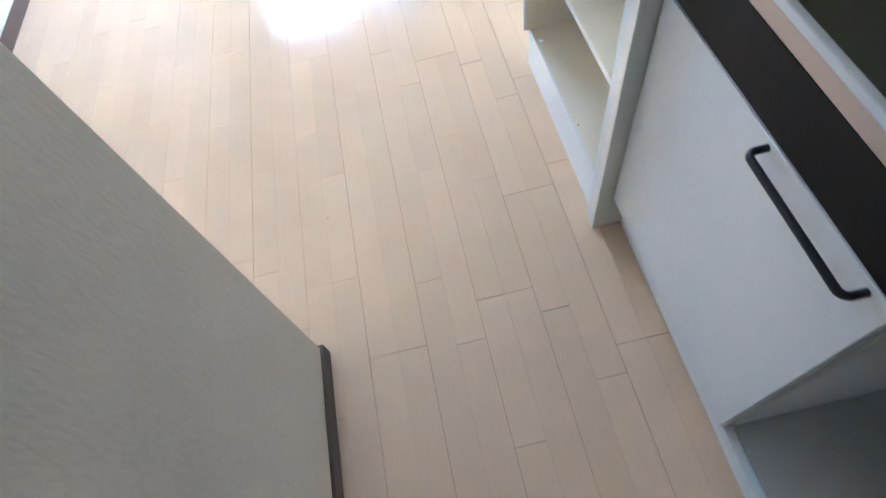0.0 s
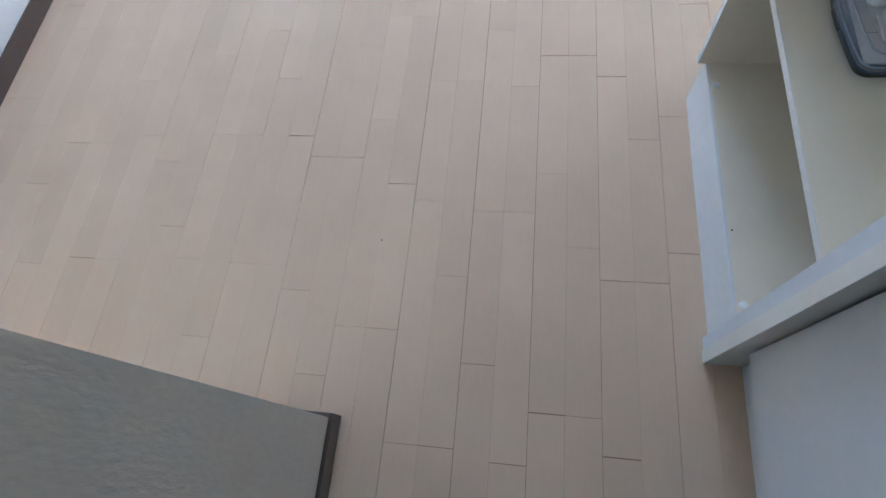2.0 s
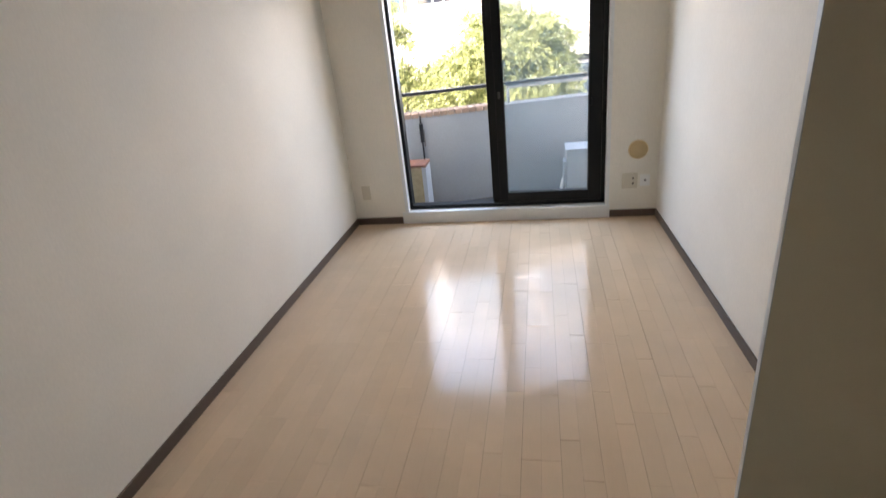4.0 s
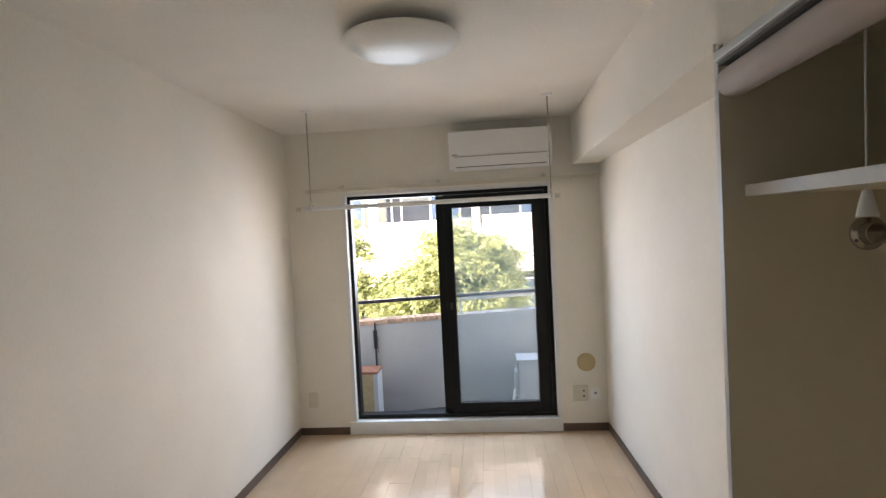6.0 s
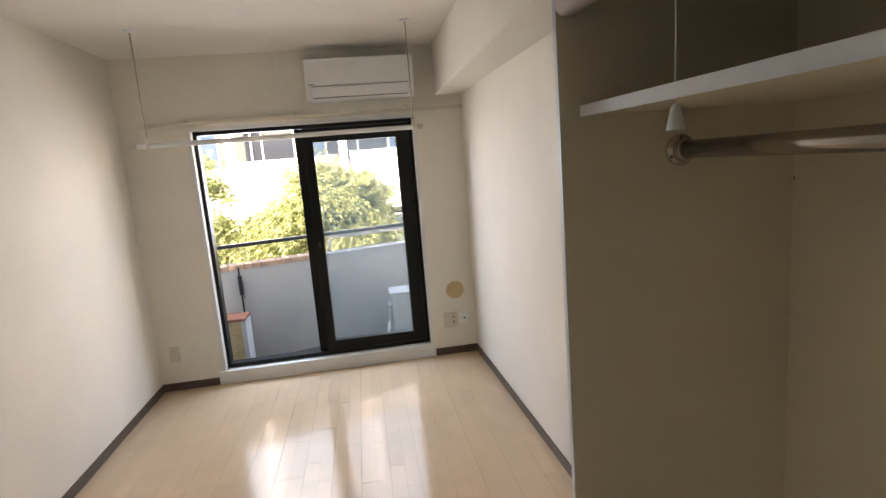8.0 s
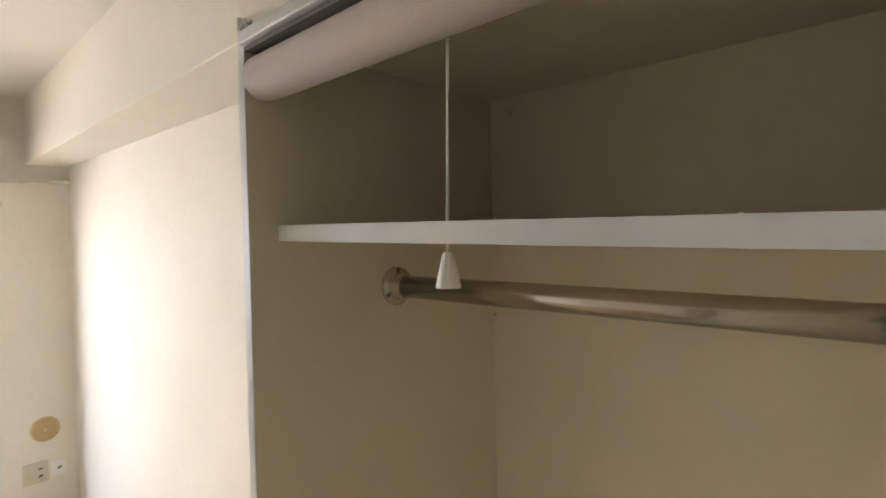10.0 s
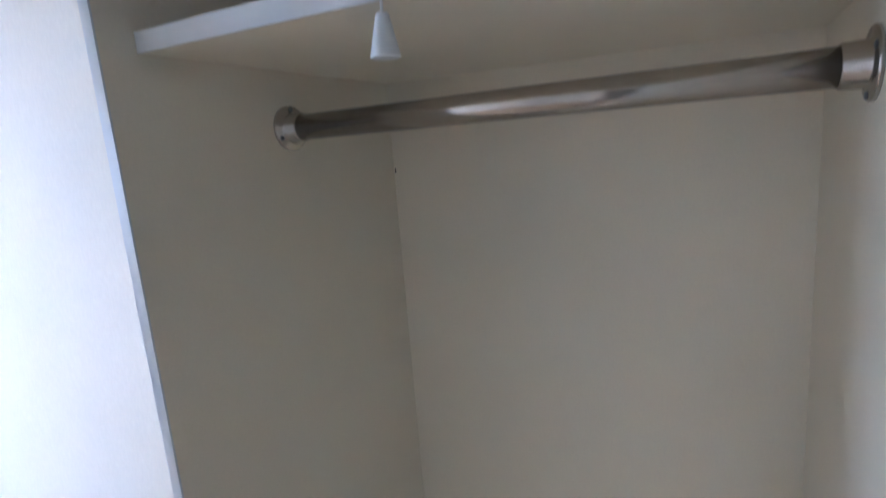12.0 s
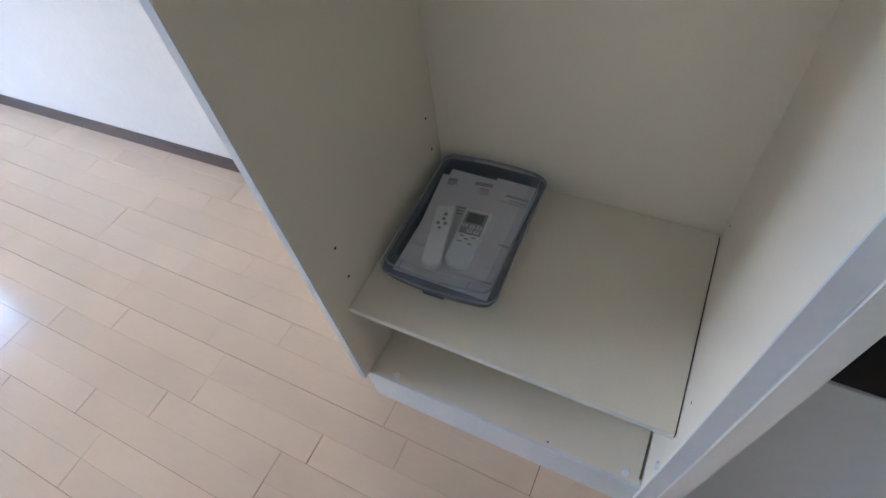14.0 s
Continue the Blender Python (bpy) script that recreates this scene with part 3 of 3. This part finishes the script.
part("front_edge", box(2.054, 2.066, -1.17, 0.023, 0.8125, 0.839, bevel=0.002), WORKTOP_EDGE, worktop, "beige front edge")
part("rim", box(2.052, 2.066, -1.17, 0.023, 0.8395, 0.852, bevel=0.003), EDGE, worktop, "pale raised rim")
part("top", box(2.0665, W - 0.003, -1.17, 0.023, 0.8125, 0.848), STAINLESS, worktop, "dull steel top")

# ---- ceiling lamp
lamp = thing("ceiling_light", (1.285, 1.970, H - 0.006), "round white ceiling light with domed acrylic shade, switched off", "ceiling light")
part("base", lathe(bmesh.new(), [(0.10, -0.035), (0.11, -0.033), (0.11, 0.0)], Matrix.Translation((1.285, 1.970, H - 0.006)), 40), PLASTIC, lamp)
prof = [(0.04, -0.097), (0.10, -0.095), (0.15, -0.090), (0.19, -0.081), (0.218, -0.070), (0.236, -0.058), (0.245, -0.048), (0.247, -0.042), (0.242, -0.037), (0.21, -0.035), (0.12, -0.034)]
part("shade", lathe(bmesh.new(), prof, Matrix.Translation((1.285, 1.970, H - 0.006)), 64), PLASTIC, lamp, "milky white shade")

# ---- air conditioner above the window
AX0, AX1, AZ0, AZ1, AY = 1.346, 2.118, 2.086, 2.368, 3.722
ac = thing("air_conditioner", ((AX0 + AX1) / 2, D, AZ0), "white wall air conditioner above the window", "air conditioner")
part("body", box(AX0, AX1, AY + 0.012, D, AZ0, AZ1, bevel=0.012, segments=3), PLASTIC, ac)
part("front_panel", box(AX0 + 0.004, AX1 - 0.004, AY, AY + 0.011, AZ0 + 0.095, AZ1 - 0.006, bevel=0.004), PLASTIC, ac)
part("louver", box(AX0 + 0.041, AX1 - 0.041, AY - 0.002, AY + 0.0115, AZ0 + 0.014, AZ0 + 0.085, bevel=0.003), PLASTIC, ac)
part("slot", box(AX0 + 0.04, AX1 - 0.04, AY + 0.006, AY + 0.0118, AZ0 + 0.0865, AZ0 + 0.092), AC_GREY, ac, "dark air slot")
part("slot", box(AX0 + 0.05, AX1 - 0.05, AY + 0.004, AY + 0.0118, AZ0 + 0.007, AZ0 + 0.012), GREY_PLASTIC, ac, "dark air slot")
for x in (AX0 + 0.02, AX1 - 0.02):
    part("corner_foot", box(x - 0.018, x + 0.018, AY + 0.002, AY + 0.0117, AZ0 - 0.006, AZ0 + 0.085, bevel=0.003), PLASTIC, ac)
part("logo_bar", box(AX0 + 0.022, AX0 + 0.062, AY - 0.0008, AY, AZ0 + 0.100, AZ0 + 0.106), GREY_PLASTIC, ac)
part("indicator", box(AX1 - 0.045, AX1 - 0.018, AY + 0.0105, AY + 0.012, AZ0 + 0.045, AZ0 + 0.056), GREY_PLASTIC, ac)

# ---- curtain rail and indoor drying pole
crail = thing("curtain_rail", (1.34, D, 2.0), "cream double curtain rail above the window", "curtain rail")
for y, z, x0, x1 in ((D - 0.045, 1.994, 0.19, 2.491), (D - 0.085, 1.986, 0.19, 2.26)):
    part("rail", box(x0, x1, y - 0.007, y + 0.007, z - 0.012, z + 0.012, bevel=0.002), CREAM, crail)
for x in (0.46, 1.24, 2.06):
    part("bracket", boxes((x - 0.012, x + 0.012, D - 0.094, D, 2.0065, 2.014), (x - 0.014, x + 0.014, D - 0.004, D, 1.995, 2.033), bevel=0.001), CREAM, crail)
for x, y, z in ((0.188, D - 0.085, 1.986), (2.262, D - 0.085, 1.986)):
    part("end_cap", box(x - 0.008, x + 0.008, y - 0.010, y + 0.010, z - 0.014, z + 0.014, bevel=0.003), CREAM, crail)
for x, z in ((0.438, 1.824), (2.031, 1.828)):
    hang = thing("pole_hanger", (x, 3.2, H), "white ceiling rod holding the drying pole", "pole hanger", "pole hangers")
    part("ceiling_plate", lathe(bmesh.new(), [(0.020, -0.012), (0.030, -0.008), (0.034, 0.0)], Matrix.Translation((x, 3.2, H)), 28), PLASTIC, hang)
    part("rod", tube(bmesh.new(), [(x, 3.2, H - 0.01), (x, 3.2, z + 0.028)], 0.0042, 12), ROD, hang)
    ring = [(x, 3.2 + 0.026 * math.sin(2 * math.pi * k / 24), z + 0.001 + 0.026 * math.cos(2 * math.pi * k / 24)) for k in range(25)]
    part("ring", tube(bmesh.new(), ring, 0.005, 8), CREAM, hang)
pole = thing("drying_pole", (1.23, 3.2, 1.81), "white indoor drying pole hung from ceiling rods", "drying pole")
part("pole", tube(bmesh.new(), [(0.36, 3.2, 1.810), (2.065, 3.2, 1.814)], 0.0145, 18), PLASTIC, pole)
for x, z in ((0.355, 1.810), (2.07, 1.814)):
    part("end_cap", tube(bmesh.new(), [(x - 0.018, 3.2, z), (x + 0.018, 3.2, z)], 0.0158, 18), CREAM, pole)

# ---- wall fittings by the window
vent = thing("air_vent", (2.333, D, 0.540), "round yellowed wall vent with concentric rings", "vent")
part("disc", lathe(bmesh.new(), [(0.073, 0.0), (0.072, 0.006), (0.066, 0.010), (0.02, 0.010)], Matrix.Translation((2.333, D, 0.540)) @ TOWARD_MINUS_Y, 48), YELLOWED, vent)
for r in (0.060, 0.046, 0.032, 0.018):
    pts = [(2.333 + r * math.cos(2 * math.pi * k / 40), D - 0.0115, 0.540 + r * math.sin(2 * math.pi * k / 40)) for k in range(41)]
    part("ring", tube(bmesh.new(), pts, 0.0022, 6), VENT_RING, vent)
plate = thing("wall_outlet", (2.291, D, 0.296), "cream wall outlet plate with sockets by the window", "outlet")
part("plate", box(2.222, 2.338, D - 0.007, D, 0.234, 0.358, bevel=0.003), CREAM, plate)
part("socket", box(2.288, 2.318, D - 0.0085, D - 0.0071, 0.255, 0.337, bevel=0.001), CREAM, plate)
for z in (0.275, 0.317):
    part("socket_hole", box(2.296, 2.310, D - 0.0095, D - 0.0086, z - 0.006, z + 0.006), HOLE, plate)
part("cover", box(2.240, 2.274, D - 0.0085, D - 0.0071, 0.255, 0.337, bevel=0.001), CREAM, plate)
jack = thing("phone_jack", (2.405, D, 0.296), "small white phone jack plate", "outlet")
part("plate", box(2.356, 2.430, D - 0.006, D, 0.250, 0.342, bevel=0.003), PLASTIC, jack)
part("socket", box(2.386, 2.402, D - 0.0075, D - 0.0061, 0.288, 0.304), GREY_PLASTIC, jack)
blank = thing("blank_plate", (0.121, D, 0.290), "cream blank wall plate near the corner", "wall plate")
part("plate", box(0.084, 0.158, D - 0.007, D, 0.228, 0.352, bevel=0.003), CREAM, blank)

# ---- balcony
BF = -0.12
PA = math.atan2(0.179, 0.634)
PM = Matrix.Translation((0.475, 4.731, BF - 0.03)) @ Euler((0, 0, PA)).to_matrix().to_4x4()


def skew(bm):
    bmesh.ops.transform(bm, matrix=PM, verts=bm.verts)
    return bm


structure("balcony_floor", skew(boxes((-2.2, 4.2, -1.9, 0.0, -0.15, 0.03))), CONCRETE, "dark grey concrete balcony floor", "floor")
# unseen slab, added to keep steep sky light off parapet and unit
structure("balcony_shade_slab", box(-3.0, 5.5, D + 0.181, D + 1.25, 2.72, 2.88), RENDER_SHADED, "unseen slab added to shade the balcony", "ceiling")
parapet = structure("balcony_parapet", skew(boxes((-2.2, 4.2, 0.0, 0.14, -0.15, 0.905))), RENDER_SHADED, "rendered balcony parapet, shade put into its blue-grey", "parapet")
tile = box(-0.0315, 0.0315, -0.012, 0.152, 0.0, 0.045, bevel=0.003, segments=1)
tile_mesh = mesh_of("cap_tile", tile, BRICK)
for k in range(-20, 12):
    t = new("cap_tile", tile_mesh)
    t.parent = parapet
    t.matrix_basis = PM @ Matrix.Translation((0.03 + 0.069 * k, 0.0, 0.906))
part("coping", skew(box(0.832, 4.2, -0.010, 0.150, 0.906, 0.938, bevel=0.004)), RENDER_SHADED, parapet, "rendered coping in the parapet's shaded colour")
brail = thing("balcony_handrail", PM @ Vector((0.6, 0.07, 0.95)), "dark metal handrail on the balcony parapet", "handrail")
part("top_rail", skew(box(-2.2, 4.2, 0.045, 0.095, 1.105, 1.140, bevel=0.008)), BLACK_METAL, brail)
part("lower_rail", skew(box(0.868, 4.2, 0.058, 0.082, 1.070, 1.104, bevel=0.003)), AC_GREY, brail)
for k in (-2, 0, 1, 2, 3):
    part("post", skew(box(-0.013 + 0.9 * k + 0.88, 0.013 + 0.9 * k + 0.88, 0.058, 0.082, 0.938, 1.0695 if k >= 0 else 1.1045, bevel=0.003)), AC_GREY if k >= 0 else BLACK_METAL, brail)
arm = thing("laundry_bracket", PM @ Vector((0.06, 0, 0.7)), "black folding laundry arm on the parapet", "laundry arm")
part("bar", skew(box(-0.004, 0.012, -0.040, -0.016, 0.50, 0.935, bevel=0.004)), BLACK_METAL, arm)
part("bracket", skew(box(-0.014, 0.022, -0.062, 0.0, 0.68, 0.86, bevel=0.006)), BLACK_METAL, arm)
part("hook", skew(box(0.018, 0.032, -0.055, -0.030, 0.64, 0.80, bevel=0.004)), GREY_PLASTIC, arm)
cabinet = thing("balcony_cabinet", (0.30, 4.42, BF), "weathered low cabinet with rusty top edge on the balcony", "cabinet")
part("body", box(0.06, 0.515, 4.40, 4.60, BF, 0.360), WEATHERED, cabinet)
part("corner_post", box(0.516, 0.556, 4.395, 4.60, BF, 0.362, bevel=0.003), UNIT_SHADED, cabinet, "white corner post")
part("top_edge", box(0.055, 0.560, 4.385, 4.61, 0.3625, 0.388, bevel=0.003), RUST, cabinet, "rusty red top edge")
unit = thing("outdoor_unit", (2.2, 4.78, BF), "white outdoor air-conditioner unit on the balcony floor", "outdoor unit")
part("casing", box(1.835, 2.56, 4.66, 4.92, BF + 0.04, 0.372, bevel=0.012), UNIT_SHADED, unit)
part("lid", box(1.825, 2.57, 4.65, 4.93, 0.3725, 0.392, bevel=0.005), UNIT_SHADED, unit)
for x in (1.90, 2.46):
    part("foot", box(x - 0.04, x + 0.04, 4.64, 4.94, BF, BF + 0.0395, bevel=0.005), GREY_PLASTIC, unit)
for k in range(3):
    part("hose", tube(bmesh.new(), [(1.84, 4.70 + 0.03 * k, 0.12 - 0.07 * k), (1.80 - 0.01 * k, 4.70 + 0.03 * k, 0.10 - 0.07 * k), (1.785, 4.70 + 0.03 * k, 0.02 - 0.05 * k), (1.79, 4.69 + 0.03 * k, BF + 0.02)], 0.014, 10), PLASTIC, unit)
part("valve_cover", box(1.806, 1.834, 4.68, 4.86, 0.05, 0.27, bevel=0.006), UNIT_SHADED, unit)

# ---- outside: ground, trees, the house across
G = -3.4
structure("ground", box(-300, 300, -300, 600, G - 0.3, G), BOUNCE_GROUND, "unseen ground outside, made pale to bounce light up", "ground")
structure("wall_storey_below", box(-3.0, 5.5, BACK - 0.3, D + 0.18, G, -0.301), FACADE, "plain storey of the house below", "wall")


def tree(base, trunk_h, centre, radii, leaves, seed, label):
    rnd = random.Random(seed)
    t = thing("tree", base, label, "tree", "trees outside the balcony")
    bx, by, bz = base
    c = Vector(centre)
    bm = bmesh.new()
    steps = 9
    pts = [Vector((bx, by, bz)).lerp(c, i / steps) + Vector((rnd.uniform(-.04, .04), rnd.uniform(-.04, .04), 0)) for i in range(steps + 1)]
    def limb(points, r0, r1):
        rings = []
        for i, p in enumerate(points):
            d = (points[min(i + 1, len(points) - 1)] - points[max(i - 1, 0)]).normalized()
            q = d.to_track_quat("Z", "Y").to_matrix()
            r = r0 + (r1 - r0) * i / (len(points) - 1)
            rings.append([bm.verts.new(p + q @ Vector((r * math.cos(2 * math.pi * k / 8), r * math.sin(2 * math.pi * k / 8), 0))) for k in range(8)])
        for a, b in zip(rings, rings[1:]):
            for k in range(8):
                bm.faces.new((a[k], a[(k + 1) % 8], b[(k + 1) % 8], b[k]))
    limb(pts, 0.13, 0.05)
    clumps = []
    for k in range(54):
        while True:
            v = Vector((rnd.uniform(-1, 1), rnd.uniform(-1, 1), rnd.uniform(-1, 1)))
            if 0.35 < v.length < 1:
                break
        v = v.normalized() * (0.45 + 0.52 * rnd.random())
        v.z -= 0.38 * max(0.0, v.x)
        clumps.append(c + Vector((v.x * radii[0], v.y * radii[1], v.z * radii[2])))
    for k, p in enumerate(clumps[:22]):
        s = pts[rnd.randint(steps - 4, steps - 1)]
        m1 = s.lerp(p, 0.5) + Vector((0, 0, -0.08))
        limb([s, m1, p], 0.03, 0.006)
    part("trunk", bm, BARK, t)
    verts, faces = [], []
    for p in clumps:
        size = rnd.uniform(0.24, 0.42) * min(radii)
        out = (p - c).normalized()
        for _ in range(leaves // (len(clumps) * 7)):
            # a drooping sprig with leaves in pairs along it
            o = p + Vector((rnd.gauss(0, 1), rnd.gauss(0, 1), rnd.gauss(0, 0.75))) * size * 0.7
            a = rnd.uniform(0, 6.28)
            d = (out * 0.6 + Vector((math.cos(a), math.sin(a), rnd.uniform(-0.4, 0.5)))).normalized()
            span = rnd.uniform(0.14, 0.24)
            for k in range(11):
                f = k / 10
                at = o + d * span * f + Vector((0, 0, -0.35 * span * f * f))
                side = 1 if k % 2 else -1
                turn = Euler((rnd.uniform(-0.7, 0.7) + 0.5 * side, rnd.uniform(-0.2, 0.9), math.atan2(d.y, d.x) + side * (1.0 - 0.6 * f) + rnd.uniform(-0.3, 0.3))).to_matrix()
                l, w = rnd.uniform(0.040, 0.068), rnd.uniform(0.007, 0.011)
                n = len(verts)
                for u in ((0, 0, 0), (l * 0.45, w, 0.006), (l, 0, -0.016), (l * 0.45, -w, 0.006)):
                    verts.append(at + turn @ Vector(u))
                faces.append((n, n + 1, n + 2, n + 3))
    me = bpy.data.meshes.new("crown")
    me.from_pydata([tuple(v) for v in verts], [], faces)
    me.materials.append(LEAF)
    crown = new("crown", me)
    crown.parent = t
    crown.matrix_parent_inverse = t.matrix_basis.inverted()
    crown["label"] = "yellow-green leafy crown"
    return t


tree((1.10, 9.2, G), 3, (1.10, 9.2, 0.96), (1.12, 0.8, 1.08), 64000, 3, "bushy yellow-green broadleaf tree beyond the balcony")
tree((-0.98, 9.6, G), 3, (-1.02, 9.6, 0.90), (0.60, 0.5, 1.45), 17000, 5, "narrow yellow-green tree beside the larger one")
tree((0.05, 9.8, G), 3, (0.05, 9.8, 0.3), (0.8, 0.7, 0.8), 22000, 8, "low leafy tree between the taller ones")
tree((2.9, 10.2, G), 3, (2.9, 10.2, -0.45), (1.3, 0.9, 0.65), 16000, 9, "low leafy tree near the house")

HY = 14.0
house = thing("apartment_house", (0, HY + 3, G), "white apartment house with solid balconies across the street", "building")
part("wall", boxes((-16, 16, HY + 1.4, HY + 8, G, 7.4)), FACADE_SHADED, house)
part("roof", boxes((-16.3, 16.3, HY - 0.2, HY + 8.3, 7.4, 7.7)), FACADE, house)
for fz in (-2.15, 0.66, 3.47):
    for x0, x1, top in ((-16.0, -1.66, 1.14), (-1.39, 0.62, 1.32), (1.49, 16.0, 1.40)):
        part("balcony", box(x0, x1, HY, HY + 0.16, fz, fz + top), FACADE, house, "solid white balcony front")
    part("balcony", box(0.63, 1.17, HY + 0.25, HY + 0.40, fz, fz + 1.36), FACADE_SHADED, house, "set-back balcony divider in shade-dark grey")
    part("slab", box(-16, 16, HY + 0.02, HY + 1.4, fz - 0.16, fz - 0.001), FACADE, house)
for x in (-1.51, 1.32, -9.0, 9.0):
    part("pillar", box(x - 0.10, x + 0.10, HY - 0.06, HY + 0.24, G, 7.4), FACADE, house, "white pillar")
for fz in (-2.15, 0.66, 3.47):
    for x0 in (-13.0, -10.6, -8.0, -5.4, -3.0, -0.95, 1.7, 4.2, 6.8, 9.4, 12.0):
        w = part("window", boxes((x0, x0 + 0.05, HY + 1.33, HY + 1.399, fz + 0.2, fz + 2.3), (x0 + 1.75, x0 + 1.80, HY + 1.33, HY + 1.399, fz + 0.2, fz + 2.3),
                                 (x0 + 0.87, x0 + 0.93, HY + 1.33, HY + 1.399, fz + 0.2, fz + 2.3), (x0, x0 + 1.8, HY + 1.33, HY + 1.399, fz + 2.301, fz + 2.36)), FACADE, house)
        a, b = (0.931, 0.051) if x0 == -3.0 else (0.051, 0.931)
        part("pane", box(x0 + a, x0 + a + 0.818, HY + 1.36, HY + 1.395, fz + 0.2, fz + 2.3), FAR_GLASS, w)
        part("curtain", box(x0 + b, x0 + b + 0.818, HY + 1.36, HY + 1.395, fz + 0.2, fz + 2.3), FAR_CURTAIN, w, "blue curtain behind glass, shade in its colour")

# ---- floor strips: boards of two strips, 0.1515 wide and 0.957 long
BW_, BLEN = 0.1515, 0.957
START = {0: 0.053, 1: -0.191, 2: 0.365, 3: -0.104, 4: 0.200, 5: 0.652, -1: 0.511, -2: 0.195, -3: 0.578, -4: 0.863, -5: 0.187, -6: 0.541, -7: 0.02, -8: 0.70}
plank_meshes = {}


def plank(x0, x1, y0, y1, g_l, g_r, e_0, e_1):
    """One strip with eased top edges; alike strips share a mesh."""
    key = (round(x1 - x0, 4), round(y1 - y0, 3), g_l, g_r, e_0, e_1)
    if key not in plank_meshes:
        bm = bmesh.new()
        a0, a1, b0, b1 = g_l, x1 - x0 - g_r, e_0, y1 - y0 - e_1
        c = 0.0002
        rings = [[bm.verts.new(p) for p in ((a0 + e, b0 + e, z), (a1 - e, b0 + e, z), (a1 - e, b1 - e, z), (a0 + e, b1 - e, z))] for e, z in ((0, -0.004), (0, -c), (c, 0))]
        for p, q in zip(rings, rings[1:]):
            for i in range(4):
                bm.faces.new((p[i], p[(i + 1) % 4], q[(i + 1) % 4], q[i]))
        bm.faces.new(rings[-1])
        plank_meshes[key] = mesh_of("plank", bm, PLANK)
    ob = new("plank", plank_meshes[key])
    ob.parent = floor
    ob.location = (x0, y0, 0.0)
    return ob


gap_rnd = random.Random(4)
for k in range(-8, 9):
    bx = 1.202 + BW_ * k
    y_start = START[k] if k in START else (0.31 * k) % BLEN
    for half, shift in ((0, 0.580), (1, 0.382)):
        sx0 = bx + half * BW_ / 2
        sx1 = sx0 + BW_ / 2
        sx0, sx1 = max(sx0, 0.0), min(sx1, W + 0.05)
        if sx1 - sx0 < 0.01:
            continue
        lo = -1.6 if sx1 > CX else CY
        cuts = sorted({round(v, 4) for n in range(-3, 6) for v in (y_start + n * BLEN, y_start + n * BLEN + shift) if lo < v < D})
        ys = [lo] + cuts + [D]
        ends = [0.0003] + [gap_rnd.choice((0.0004, 0.0007, 0.0011)) for _ in cuts] + [0.0003]
        outer = gap_rnd.choice((0.0004, 0.0006, 0.0008))
        for y0, y1, e0, e1 in zip(ys, ys[1:], ends, ends[1:]):
            if y1 - y0 > 0.01:
                plank(sx0, sx1, y0, y1, outer if half == 0 else 0.00015, 0.00015 if half == 0 else 0.0004, e0, e1)
structure("passage_floor", box(CX, W, BACK, -1.6005, -0.004, -0.0002), PLANK, "pale flooring at the passage end", "floor")

# a dark speck on the floor and a nick in the closet corner
part("speck", lathe(bmesh.new(), [(0.0022, 0.0001), (0.0018, 0.0005)], Matrix.Translation((1.284, 0.275, 0)), 10), HOLE, floor, "small dark speck")
part("nick", box(W - 0.0128, W - 0.0122, FL - 0.004, FL - 0.0025, 1.490, 1.498), HOLE, closet, "small dark nick")
part("shelf_pin", lathe(bmesh.new(), [(0.0016, 0.0), (0.0016, 0.0015), (0.0008, 0.0025)], Matrix.Translation((2.066, 0.185, 1.650)), 12), PLASTIC, closet)
